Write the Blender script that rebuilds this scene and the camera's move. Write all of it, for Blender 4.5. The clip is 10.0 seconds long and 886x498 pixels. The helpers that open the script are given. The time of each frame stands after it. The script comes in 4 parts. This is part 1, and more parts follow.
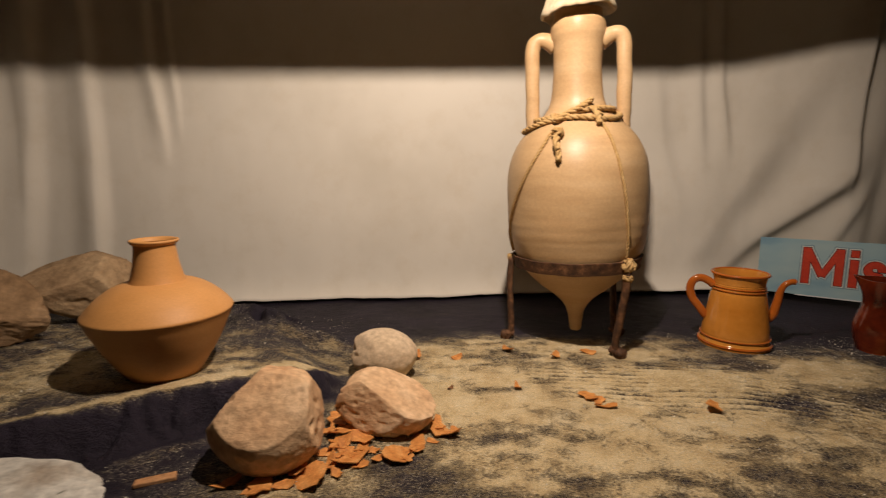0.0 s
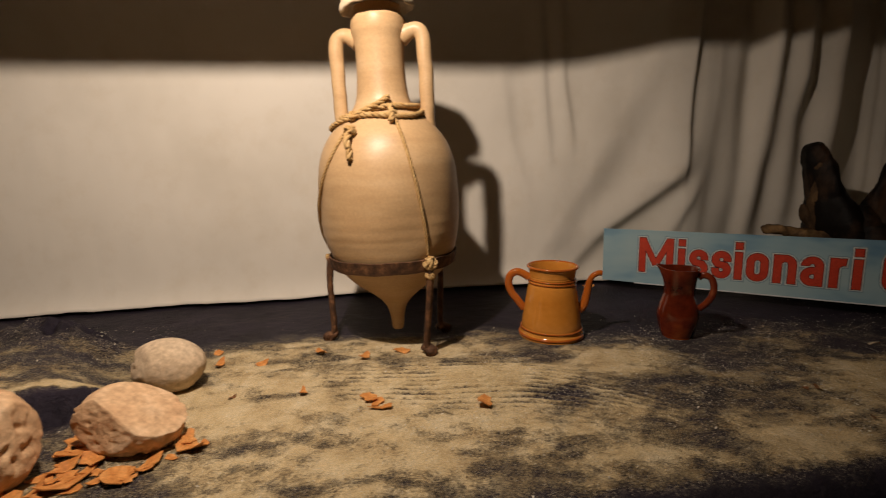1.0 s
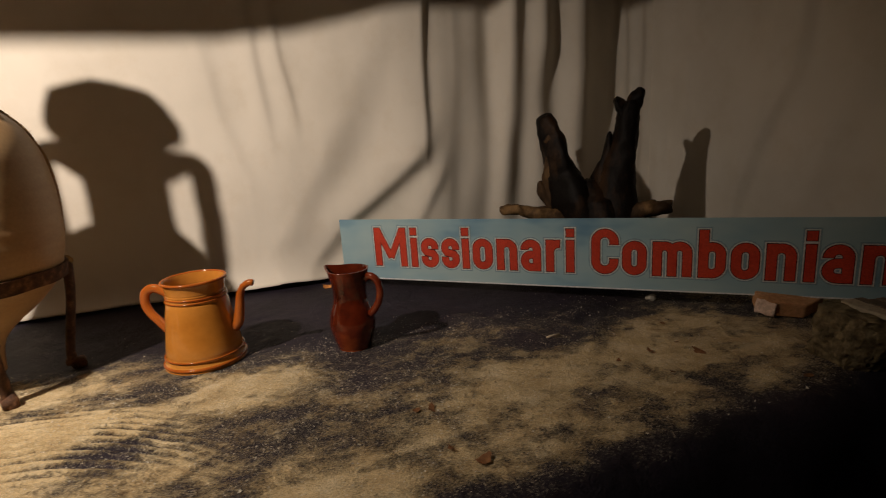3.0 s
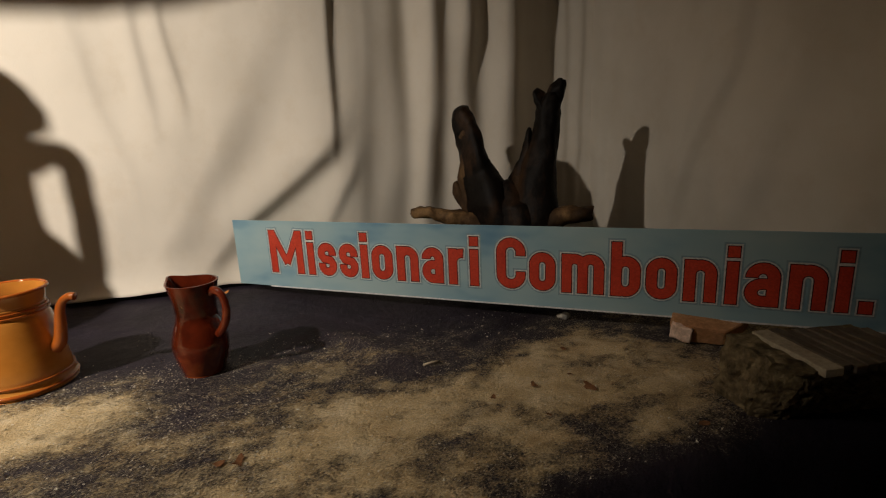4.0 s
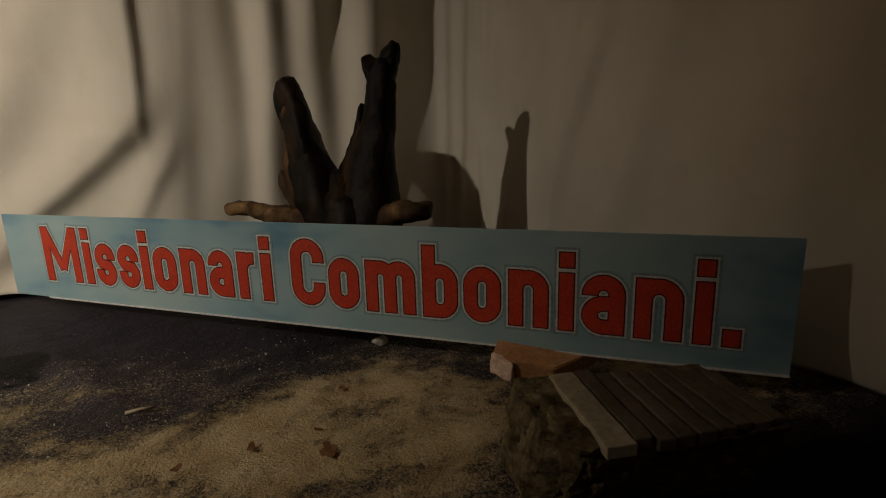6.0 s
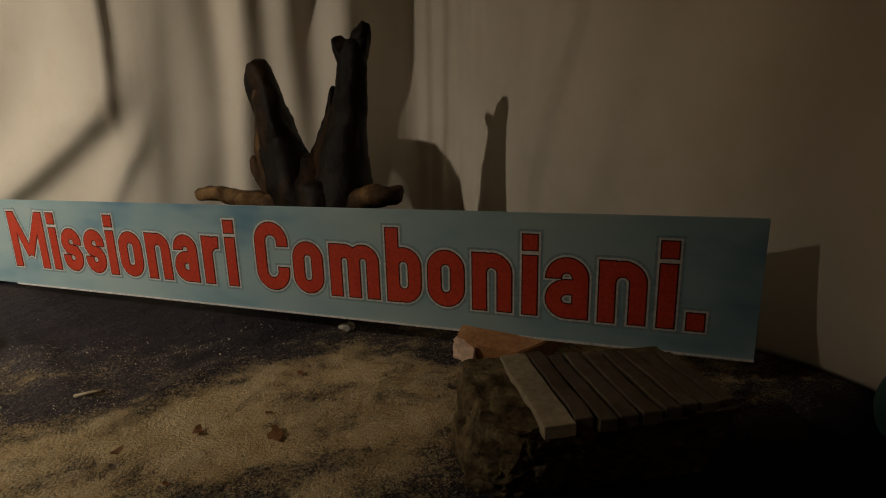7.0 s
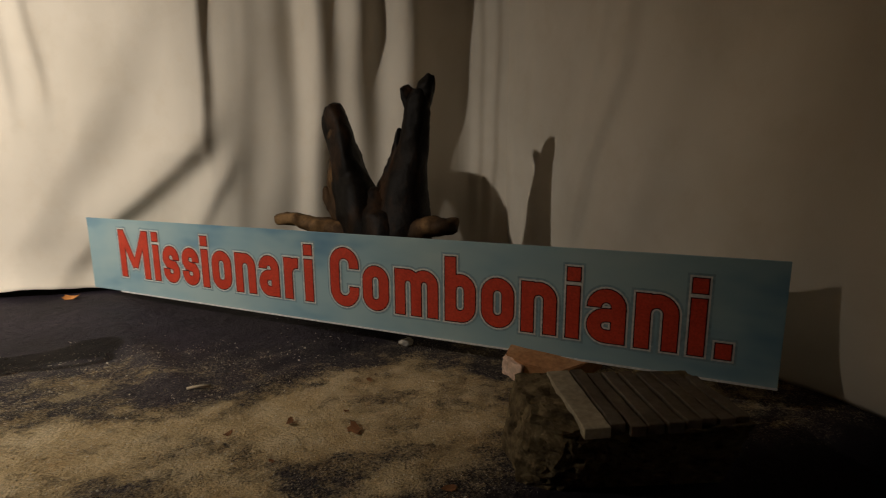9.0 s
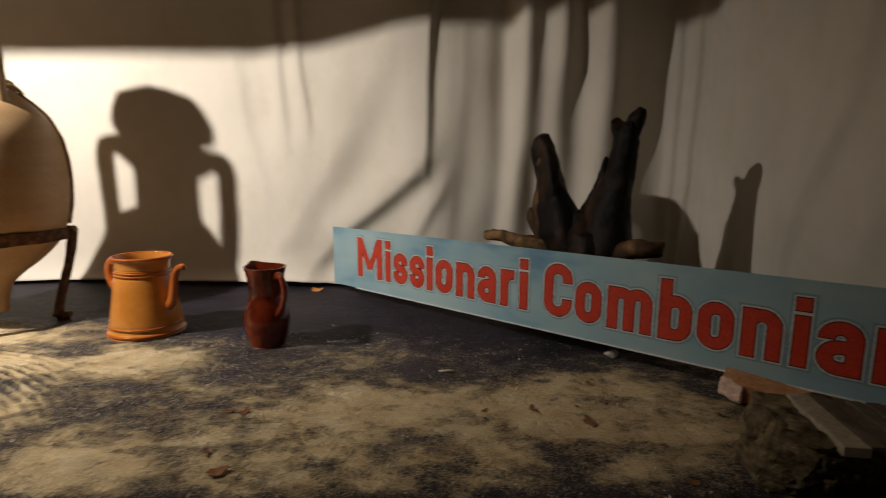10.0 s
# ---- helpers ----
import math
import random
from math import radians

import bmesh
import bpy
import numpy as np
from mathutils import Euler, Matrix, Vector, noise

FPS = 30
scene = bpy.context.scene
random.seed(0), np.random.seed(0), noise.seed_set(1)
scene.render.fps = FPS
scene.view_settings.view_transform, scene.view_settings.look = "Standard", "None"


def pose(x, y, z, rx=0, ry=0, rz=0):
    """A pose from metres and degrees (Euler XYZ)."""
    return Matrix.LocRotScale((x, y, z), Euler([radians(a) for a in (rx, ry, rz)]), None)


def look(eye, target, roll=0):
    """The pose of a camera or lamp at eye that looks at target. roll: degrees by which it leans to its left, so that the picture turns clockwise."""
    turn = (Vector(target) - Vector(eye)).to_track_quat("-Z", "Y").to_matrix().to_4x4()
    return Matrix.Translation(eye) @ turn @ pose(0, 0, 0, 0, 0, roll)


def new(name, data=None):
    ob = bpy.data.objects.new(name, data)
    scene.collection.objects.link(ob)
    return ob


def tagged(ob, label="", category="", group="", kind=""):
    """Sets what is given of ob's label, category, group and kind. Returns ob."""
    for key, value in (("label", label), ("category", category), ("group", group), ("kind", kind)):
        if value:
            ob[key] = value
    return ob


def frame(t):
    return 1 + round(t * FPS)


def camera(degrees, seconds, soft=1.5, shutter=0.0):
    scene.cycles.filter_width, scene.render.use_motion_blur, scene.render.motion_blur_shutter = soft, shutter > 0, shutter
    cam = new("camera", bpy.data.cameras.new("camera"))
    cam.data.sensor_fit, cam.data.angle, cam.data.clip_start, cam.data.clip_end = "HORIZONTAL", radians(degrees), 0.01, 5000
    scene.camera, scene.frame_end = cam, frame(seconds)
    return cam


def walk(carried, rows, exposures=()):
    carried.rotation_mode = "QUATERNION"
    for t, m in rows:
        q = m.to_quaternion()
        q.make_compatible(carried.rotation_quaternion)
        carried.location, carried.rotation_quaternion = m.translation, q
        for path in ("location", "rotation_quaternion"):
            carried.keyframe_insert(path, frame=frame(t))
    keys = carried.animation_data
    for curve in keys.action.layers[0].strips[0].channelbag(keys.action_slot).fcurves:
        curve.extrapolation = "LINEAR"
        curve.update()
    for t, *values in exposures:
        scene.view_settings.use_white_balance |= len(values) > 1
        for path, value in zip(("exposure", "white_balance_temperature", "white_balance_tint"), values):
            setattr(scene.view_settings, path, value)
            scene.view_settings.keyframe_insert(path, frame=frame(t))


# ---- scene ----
cam = camera(83.8, 10.0, soft=1.1, shutter=0.25)
METRES, EYE, TILT, LEAN, TURN = 2.5, 0.498, -9.43, 0.0, 0.0
ROWS = [
    (0.0, 0.0, 0.0, 0.0, -0.0, 0.0, -0.0),
    (0.5, 0.0749, 0.0107, 0.0008, -3.09, -0.69, 1.14),
    (1.0, 0.1522, 0.0009, 0.0038, -5.69, -0.74, 1.73),
    (1.5, 0.2232, 0.0135, 0.0035, -9.23, -0.9, 2.75),
    (2.0, 0.2938, 0.0466, 0.0074, -12.78, -1.6, 4.08),
    (2.5, 0.3692, 0.0597, 0.0073, -14.4, -2.96, 5.79),
    (3.0, 0.4534, 0.043, 0.007, -14.06, -3.61, 5.62),
    (4.5, 0.6294, 0.0975, 0.0054, -15.06, -4.27, 4.11),
    (5.0, 0.6874, 0.0957, 0.0019, -13.88, -3.69, 3.22),
    (5.5, 0.7356, 0.1139, -0.0064, -14.99, -3.05, 3.49),
    (6.0, 0.7601, 0.1494, -0.0165, -16.58, -3.26, 3.69),
    (7.5, 0.7887, 0.1463, -0.0282, -16.48, -3.84, 3.34),
    (8.0, 0.7776, 0.1406, -0.0259, -16.0, -3.24, 3.04),
    (8.5, 0.7707, 0.1286, -0.0241, -15.0, -2.33, 2.57),
    (9.0, 0.7606, 0.1061, -0.0193, -12.13, -1.09, 1.73),
    (9.5, 0.7354, 0.0837, -0.0115, -5.64, -0.13, 0.52),
    (10.0, 0.6819, 0.0519, -0.0155, 3.55, 0.47, -1.43),
]
walk(cam, [(t, pose(0, 0, EYE, TILT, LEAN, TURN) @ pose(METRES * x, METRES * y, METRES * z, 90 + pitch, roll, yaw)) for t, x, y, z, yaw, pitch, roll in ROWS],
     exposures=[(0.0, 0.05, 6450, 18), (1.5, 0.0, 6450, 18), (3.0, 0.58, 6350, 17), (4.5, 0.95, 5950, 11), (5.5, 0.65, 5900, 11), (6.2, 0.6, 6400, 10),
                (7.5, 1.0, 6450, 10), (8.5, 1.1, 6250, 10), (9.5, 1.1, 5850, 12), (10.0, 1.1, 5800, 12)])

# ---- light ----
world = bpy.data.worlds.new("world")
world.use_nodes = True
world.node_tree.nodes["Background"].inputs[0].default_value = (0.9, 0.8, 0.65, 1)
world.node_tree.nodes["Background"].inputs[1].default_value = 0.0
scene.world = world
LAMP = Vector((0.115, 0.66, 1.305))
bulb = bpy.data.lights.new("lamp", "SPOT")
bulb.energy, bulb.color, bulb.shadow_soft_size = 83, (1.0, 0.86, 0.68), 0.022
bulb.spot_size, bulb.spot_blend = radians(170), 1.0
lamp = new("lamp", bulb)
lamp.matrix_world = look(LAMP, LAMP + Vector((-0.09, 0.75, -0.66)))


# ---- materials ----
def mat(name, rough=0.7, metal=0.0, spec=0.5):
    m = bpy.data.materials.new(name)
    m.use_nodes = True
    b = m.node_tree.nodes["Principled BSDF"]
    b.inputs["Roughness"].default_value = rough
    b.inputs["Metallic"].default_value = metal
    b.inputs["Specular IOR Level"].default_value = spec
    return m, m.node_tree, b


def node(nt, kind, **vals):
    n = nt.nodes.new(kind)
    for k, v in vals.items():
        n.inputs[k].default_value = v
    return n


def noise_of(nt, scale, detail=4.0, rough=0.6, vec=None, stretch=None):
    n = node(nt, "ShaderNodeTexNoise", Scale=scale, Detail=detail, Roughness=rough)
    tc = nt.nodes.new("ShaderNodeTexCoord")
    if stretch:
        mp = nt.nodes.new("ShaderNodeMapping")
        mp.inputs["Scale"].default_value = stretch
        nt.links.new(tc.outputs["Object"], mp.inputs["Vector"])
        nt.links.new(mp.outputs[0], n.inputs["Vector"])
    else:
        nt.links.new(tc.outputs["Object"], n.inputs["Vector"])
    return n.outputs["Fac"]


def ramp(nt, fac, stops):
    r = nt.nodes.new("ShaderNodeValToRGB")
    el = r.color_ramp.elements
    while len(el) < len(stops):
        el.new(0.5)
    for e, (p, c) in zip(el, stops):
        e.position, e.color = p, (*c, 1)
    nt.links.new(fac, r.inputs[0])
    return r.outputs[0]


def mix(nt, fac, a, b, mode="MIX"):
    m = nt.nodes.new("ShaderNodeMix")
    m.data_type, m.blend_type = "RGBA", mode
    for sock, v in ((m.inputs[0], fac), (m.inputs[6], a), (m.inputs[7], b)):
        if isinstance(v, (int, float)):
            sock.default_value = v
        elif isinstance(v, tuple):
            sock.default_value = (*v, 1)
        else:
            nt.links.new(v, sock)
    return m.outputs[2]


def bump(nt, b, height, strength, dist=0.002):
    n = node(nt, "ShaderNodeBump", Strength=strength, Distance=dist)
    nt.links.new(height, n.inputs["Height"])
    nt.links.new(n.outputs[0], b.inputs["Normal"])


def earthy(name, c1, c2, c3, scale=12.0, rough=0.8, fine=120.0, bumpy=0.3, spec=0.3, stretch=None, dist=0.002, grain_lo=0.72):
    """Mottled colour at two scales with fine relief."""
    m, nt, b = mat(name, rough, 0.0, spec)
    big = ramp(nt, noise_of(nt, scale, 5, 0.6, None, stretch), [(0.3, c1), (0.52, c2), (0.72, c3)])
    grain = ramp(nt, noise_of(nt, fine, 3), [(0.3, (grain_lo,) * 3), (0.7, (1 + (1 - grain_lo) * 0.4,) * 3)])
    nt.links.new(mix(nt, 1.0, big, grain, "MULTIPLY"), b.inputs["Base Color"])
    bump(nt, b, noise_of(nt, fine * 0.6, 5, 0.7), bumpy, dist)
    return m


def plain(name, c, rough=0.6, metal=0.0):
    return earthy(name, tuple(v * 0.85 for v in c), c, tuple(min(1, v * 1.1) for v in c), 20, rough, 150, 0.1)


M_CLAY = earthy("pale_fired_clay", (0.45, 0.285, 0.14), (0.51, 0.335, 0.17), (0.55, 0.375, 0.205), 5, 0.42, 160, 0.12, 0.35, (1, 1, 5), 0.002, 0.9)
M_PLASTER = earthy("chalky_plaster", (0.55, 0.44, 0.28), (0.62, 0.5, 0.33), (0.68, 0.56, 0.4), 14, 0.9, 60, 0.6)
M_TERRA = earthy("terracotta", (0.54, 0.25, 0.07), (0.60, 0.29, 0.09), (0.65, 0.32, 0.11), 4, 0.55, 220, 0.06, 0.35, (1, 1, 3), 0.001, 0.92)
M_FLAKE = earthy("orange_flake", (0.50, 0.18, 0.04), (0.62, 0.26, 0.065), (0.70, 0.34, 0.11), 40, 0.7, 200, 0.3)
M_FLAKE_DARK = earthy("brown_flake", (0.16, 0.07, 0.025), (0.22, 0.1, 0.04), (0.3, 0.15, 0.06), 25, 0.8, 200, 0.3)
M_GLAZE = earthy("honey_glaze", (0.47, 0.175, 0.022), (0.55, 0.22, 0.034), (0.62, 0.27, 0.05), 6, 0.1, 60, 0.02, 0.6, (1, 1, 2), 0.002, 0.93)
M_GLAZE_EDGE = earthy("brown_glaze", (0.33, 0.075, 0.009), (0.40, 0.10, 0.012), (0.46, 0.13, 0.018), 10, 0.1, 60, 0.02, 0.6, None, 0.002, 0.93)
M_RED_GLAZE = earthy("red_brown_glaze", (0.035, 0.006, 0.003), (0.14, 0.020, 0.006), (0.32, 0.075, 0.015), 9, 0.09, 60, 0.02, 0.6, None, 0.002, 0.93)
M_ROPE = earthy("hemp_rope", (0.42, 0.25, 0.09), (0.5, 0.32, 0.13), (0.6, 0.42, 0.2), 60, 0.9, 500, 0.6)
M_RUST = earthy("rusty_iron", (0.04, 0.02, 0.011), (0.10, 0.046, 0.021), (0.27, 0.13, 0.06), 50, 0.75, 300, 0.6)
M_STONE = earthy("pinkish_stone", (0.55, 0.32, 0.165), (0.67, 0.44, 0.25), (0.74, 0.54, 0.35), 9, 0.92, 70, 0.8, 0.2, None, 0.005)
M_STONE_PALE = earthy("pale_field_stone", (0.55, 0.41, 0.26), (0.61, 0.465, 0.31), (0.66, 0.52, 0.36), 9, 0.92, 90, 0.7, 0.2, None, 0.004)
M_STONE_WHITE = earthy("whitish_stone", (0.30, 0.23, 0.16), (0.6, 0.57, 0.5), (0.68, 0.66, 0.6), 7, 0.85, 70, 0.5, 0.2, None, 0.004)
M_BOULDER = earthy("brown_boulder", (0.20, 0.12, 0.06), (0.32, 0.20, 0.105), (0.42, 0.28, 0.16), 10, 0.95, 60, 0.8, 0.2, None, 0.006)
M_BOULDER_PALE = earthy("pale_brown_boulder", (0.27, 0.17, 0.09), (0.40, 0.27, 0.15), (0.50, 0.36, 0.21), 7, 0.95, 60, 0.8, 0.2, None, 0.006)
M_MORTAR = earthy("grey_brown_mortar", (0.05, 0.036, 0.02), (0.17, 0.13, 0.07), (0.30, 0.24, 0.13), 38, 0.95, 90, 1.0, 0.15, None, 0.008)
# strip colour lowered to carry the shade that lies over the block
M_STRIP = earthy("shaded_marble_strip", (0.08, 0.06, 0.04), (0.125, 0.097, 0.066), (0.18, 0.15, 0.105), 14, 0.7, 120, 0.2)
M_STRIP_PALE = earthy("pale_marble_strip", (0.34, 0.29, 0.2), (0.4, 0.35, 0.25), (0.46, 0.41, 0.3), 14, 0.65, 120, 0.2)
M_SLAB = earthy("orange_brick_slab", (0.42, 0.2, 0.08), (0.52, 0.27, 0.12), (0.58, 0.33, 0.17), 14, 0.85, 120, 0.4)
M_ROOT = earthy("dark_root_wood", (0.004, 0.003, 0.002), (0.006, 0.004, 0.003), (0.06, 0.030, 0.013), 9, 0.55, 60, 0.5, 0.12, (1, 1, 0.4), 0.006)
# tan of the branches; on the horn it stands in for lamplight
M_ROOT_TAN_LIT = earthy("tan_and_lit_root", (0.010, 0.006, 0.004), (0.075, 0.042, 0.019), (0.32, 0.19, 0.08), 11, 0.7, 70, 0.5, 0.15, (1, 1, 0.6), 0.005)
M_BRICK_CUT = earthy("pale_pink_fracture", (0.62, 0.42, 0.31), (0.76, 0.56, 0.43), (0.82, 0.64, 0.52), 40, 0.9, 150, 0.6)
M_TEAL = earthy("dark_teal_glaze", (0.03, 0.07, 0.07), (0.05, 0.11, 0.105), (0.08, 0.15, 0.14), 16, 0.35, 120, 0.1)
M_GRAIN = plain("pale_grit", (0.72, 0.66, 0.52))
M_STICK = plain("pale_straw", (0.6, 0.5, 0.35))
M_BOARD_EDGE = plain("white_board_core", (0.72, 0.72, 0.7))
M_LETTER = earthy("red_print", (0.50, 0.042, 0.018), (0.57, 0.055, 0.024), (0.60, 0.065, 0.03), 18, 0.5, 300, 0.02)
M_LETTER_EDGE = plain("dark_red_print", (0.05, 0.01, 0.012))
M_LETTER_HALO = plain("pale_print", (0.66, 0.66, 0.62))
M_LETTER_HAZE = plain("grey_blue_print", (0.245, 0.36, 0.40))
# paint kept dim so that little light bounces back onto the stage
M_ROOM = earthy("dim_room_paint", (0.13, 0.115, 0.095), (0.15, 0.135, 0.11), (0.17, 0.15, 0.125), 2, 0.9, 60, 0.1)
M_WOOD = earthy("shade_beam_wood", (0.05, 0.03, 0.02), (0.08, 0.05, 0.03), (0.11, 0.07, 0.045), 8, 0.8, 80, 0.4, 0.3, (0.3, 6, 6))
M_CEIL = earthy("dull_white_ceiling", (0.66, 0.6, 0.5), (0.7, 0.64, 0.54), (0.73, 0.67, 0.57), 3, 0.9, 60, 0.1)


def cloth_material():
    m, nt, b = mat("unbleached_cotton_sheet", 0.9, 0, 0.15)
    big = ramp(nt, noise_of(nt, 1.7, 4), [(0.3, (0.60, 0.55, 0.46)), (0.5, (0.68, 0.63, 0.54)), (0.75, (0.72, 0.67, 0.58))])
    spots = ramp(nt, noise_of(nt, 9, 5, 0.7), [(0.25, (0.95, 0.93, 0.90)), (0.5, (1, 1, 1))])
    nt.links.new(mix(nt, 1.0, big, spots, "MULTIPLY"), b.inputs["Base Color"])
    tc = nt.nodes.new("ShaderNodeTexCoord")
    w = node(nt, "ShaderNodeTexNoise", Scale=420.0, Detail=2.0)
    mp = nt.nodes.new("ShaderNodeMapping")
    mp.inputs["Scale"].default_value = (1, 1, 0.25)
    nt.links.new(tc.outputs["Object"], mp.inputs[0])
    nt.links.new(mp.outputs[0], w.inputs["Vector"])
    bump(nt, b, w.outputs["Fac"], 0.25, 0.001)
    return m


def ground_material():
    """Black sheet that shows where the strewn sand is thin; the sand's cover is an attribute of the mesh."""
    m, nt, b = mat("black_sheet_with_sand", 0.6, 0, 0.22)
    at = nt.nodes.new("ShaderNodeAttribute")
    at.attribute_name = "sand"
    cover = at.outputs["Fac"]
    n1 = noise_of(nt, 55, 6, 0.75)
    n2 = noise_of(nt, 260, 3, 0.7)

    def math_node(op, a, c):
        q = nt.nodes.new("ShaderNodeMath")
        q.operation = op
        for s, v in zip(q.inputs, (a, c)):
            if isinstance(v, (int, float)):
                s.default_value = v
            else:
                nt.links.new(v, s)
        return q.outputs[0]

    n3 = noise_of(nt, 900, 2, 0.6)
    g = math_node("ADD", math_node("MULTIPLY", math_node("SUBTRACT", n1, 0.5), 1.7), math_node("MULTIPLY", math_node("SUBTRACT", n2, 0.5), 2.4))

    def step(v, lo, hi, top):
        q = nt.nodes.new("ShaderNodeMapRange")
        q.interpolation_type = "SMOOTHSTEP"
        for k, w in ((1, lo), (2, hi), (3, 0.0), (4, top)):
            q.inputs[k].default_value = w
        nt.links.new(v, q.inputs[0])
        return q.outputs[0]

    soft = step(math_node("ADD", cover, math_node("MULTIPLY", g, 0.85)), -0.15, 0.75, 0.92)
    hard = step(math_node("ADD", math_node("ADD", cover, g), math_node("MULTIPLY", math_node("SUBTRACT", n3, 0.5), 1.0)), 0.35, 0.75, 0.95)
    f = math_node("MAXIMUM", soft, hard)
    sand = ramp(nt, noise_of(nt, 14, 5, 0.65), [(0.3, (0.50, 0.36, 0.18)), (0.5, (0.66, 0.51, 0.28)), (0.72, (0.76, 0.63, 0.40))])
    grain = ramp(nt, noise_of(nt, 420, 2), [(0.3, (0.7, 0.7, 0.7)), (0.7, (1.2, 1.2, 1.2))])
    sand = mix(nt, 1.0, sand, grain, "MULTIPLY")
    black = ramp(nt, noise_of(nt, 6, 5), [(0.35, (0.012, 0.009, 0.014)), (0.65, (0.024, 0.018, 0.029))])
    dust = ramp(nt, noise_of(nt, 170, 4, 0.8), [(0.48, (0, 0, 0)), (0.72, (0.26, 0.22, 0.165))])
    near = nt.nodes.new("ShaderNodeMapRange")
    near.inputs[1].default_value, near.inputs[2].default_value = -0.9, 0.1
    nt.links.new(cover, near.inputs[0])
    black = mix(nt, near.outputs[0], black, mix(nt, 1.0, black, dust, "ADD"))
    flecks = step(math_node("ADD", noise_of(nt, 330, 2, 0.5), math_node("MULTIPLY", math_node("SUBTRACT", n1, 0.5), 0.35)), 0.60, 0.67, 0.85)
    flecks = math_node("MULTIPLY", flecks, near.outputs[0])
    nt.links.new(mix(nt, flecks, mix(nt, f, black, sand), (0.62, 0.54, 0.38)), b.inputs["Base Color"])
    r = nt.nodes.new("ShaderNodeMapRange")
    r.inputs[3].default_value, r.inputs[4].default_value = 0.58, 0.95
    nt.links.new(f, r.inputs[0])
    nt.links.new(r.outputs[0], b.inputs["Roughness"])
    h = math_node("ADD", math_node("ADD", math_node("MULTIPLY", f, 0.8), math_node("MULTIPLY", n2, 0.5)), math_node("MULTIPLY", noise_of(nt, 38, 6, 0.75), 1.5))
    bump(nt, b, h, 1.0, 0.006)
    return m


def board_material():
    """Sky print: light blue with soft darker clouds."""
    m, nt, b = mat("sky_print", 0.45, 0, 0.3)
    c = ramp(nt, noise_of(nt, 3.2, 3, 0.5, None, (1, 1, 2.2)), [(0.32, (0.12, 0.25, 0.36)), (0.45, (0.27, 0.41, 0.46)), (0.62, (0.36, 0.48, 0.49))])
    nt.links.new(c, b.inputs["Base Color"])
    return m


M_SHEET, M_GROUND, M_BOARD = cloth_material(), ground_material(), board_material()


# ---- builders ----
def mesh_object(name, bm, material, smooth=True):
    me = bpy.data.meshes.new(name)
    bm.to_mesh(me)
    bm.free()
    me.materials.append(material)
    if smooth:
        me.polygons.foreach_set("use_smooth", [True] * len(me.polygons))
    return new(name, me)


def part(name, bm, material, parent, label="", smooth=True):
    ob = mesh_object(name, bm, material, smooth)
    ob.parent = parent
    if label:
        ob["label"] = label
    return ob


def thing(name, label, category, m=None, group="", kind=""):
    ob = new(name)
    ob.empty_display_size = 0.05
    if m:
        ob.matrix_world = m
    return tagged(ob, label, category, group, kind)


def vnoise(x, y, seed=0):
    """Smooth lattice noise in numpy, 0 to 1."""
    xi, yi = np.floor(x).astype(np.int64), np.floor(y).astype(np.int64)
    fx, fy = x - xi, y - yi
    fx, fy = fx * fx * (3 - 2 * fx), fy * fy * (3 - 2 * fy)

    def h(a, c):
        n = (a * 374761393 + c * 668265263 + seed * 974711) & 0x7FFFFFFF
        n = ((n ^ (n >> 13)) * 1274126177) & 0x7FFFFFFF
        return ((n ^ (n >> 16)) & 0xFFFF) / 65535.0

    return (h(xi, yi) * (1 - fx) + h(xi + 1, yi) * fx) * (1 - fy) + (h(xi, yi + 1) * (1 - fx) + h(xi + 1, yi + 1) * fx) * fy


def fbm(x, y, seed=0, octaves=4):
    out, amp, tot = 0 * x, 1.0, 0.0
    for i in range(octaves):
        out = out + amp * vnoise(x * 2 ** i + 13.1 * i, y * 2 ** i + 7.7 * i, seed + i)
        tot, amp = tot + amp, amp * 0.5
    return out / tot


def box(bm, x0, x1, y0, y1, z0, z1, bevel=0.0):
    r = bmesh.ops.create_cube(bm, size=1)
    for v in r["verts"]:
        v.co = Vector(((x0 + x1) / 2 + v.co.x * (x1 - x0), (y0 + y1) / 2 + v.co.y * (y1 - y0), (z0 + z1) / 2 + v.co.z * (z1 - z0)))
    if bevel:
        es = list({e for v in r["verts"] for e in v.link_edges})
        bmesh.ops.bevel(bm, geom=es, offset=bevel, segments=2, affect="EDGES", profile=0.5)
    return bm


def lathe(profile, seg=64, wobble=0.0, seed=0):
    """A turned shape from (radius, height) pairs."""
    bm = bmesh.new()
    rings = []
    for j, (r, z) in enumerate(profile):
        ring = []
        for i in range(seg):
            a = 2 * math.pi * i / seg
            k = 1 + wobble * (noise.noise(Vector((math.cos(a) * 1.5 + seed, math.sin(a) * 1.5, z * 9))))
            ring.append(bm.verts.new((r * k * math.cos(a), r * k * math.sin(a), z)))
        rings.append(ring)
    for a, c in zip(rings, rings[1:]):
        for i in range(seg):
            bm.faces.new((a[i], a[(i + 1) % seg], c[(i + 1) % seg], c[i]))
    for ring, flip in ((rings[0], True), (rings[-1], False)):
        if profile[0 if flip else -1][0] > 1e-4:
            bm.faces.new(ring[::-1] if flip else ring)
    return bm


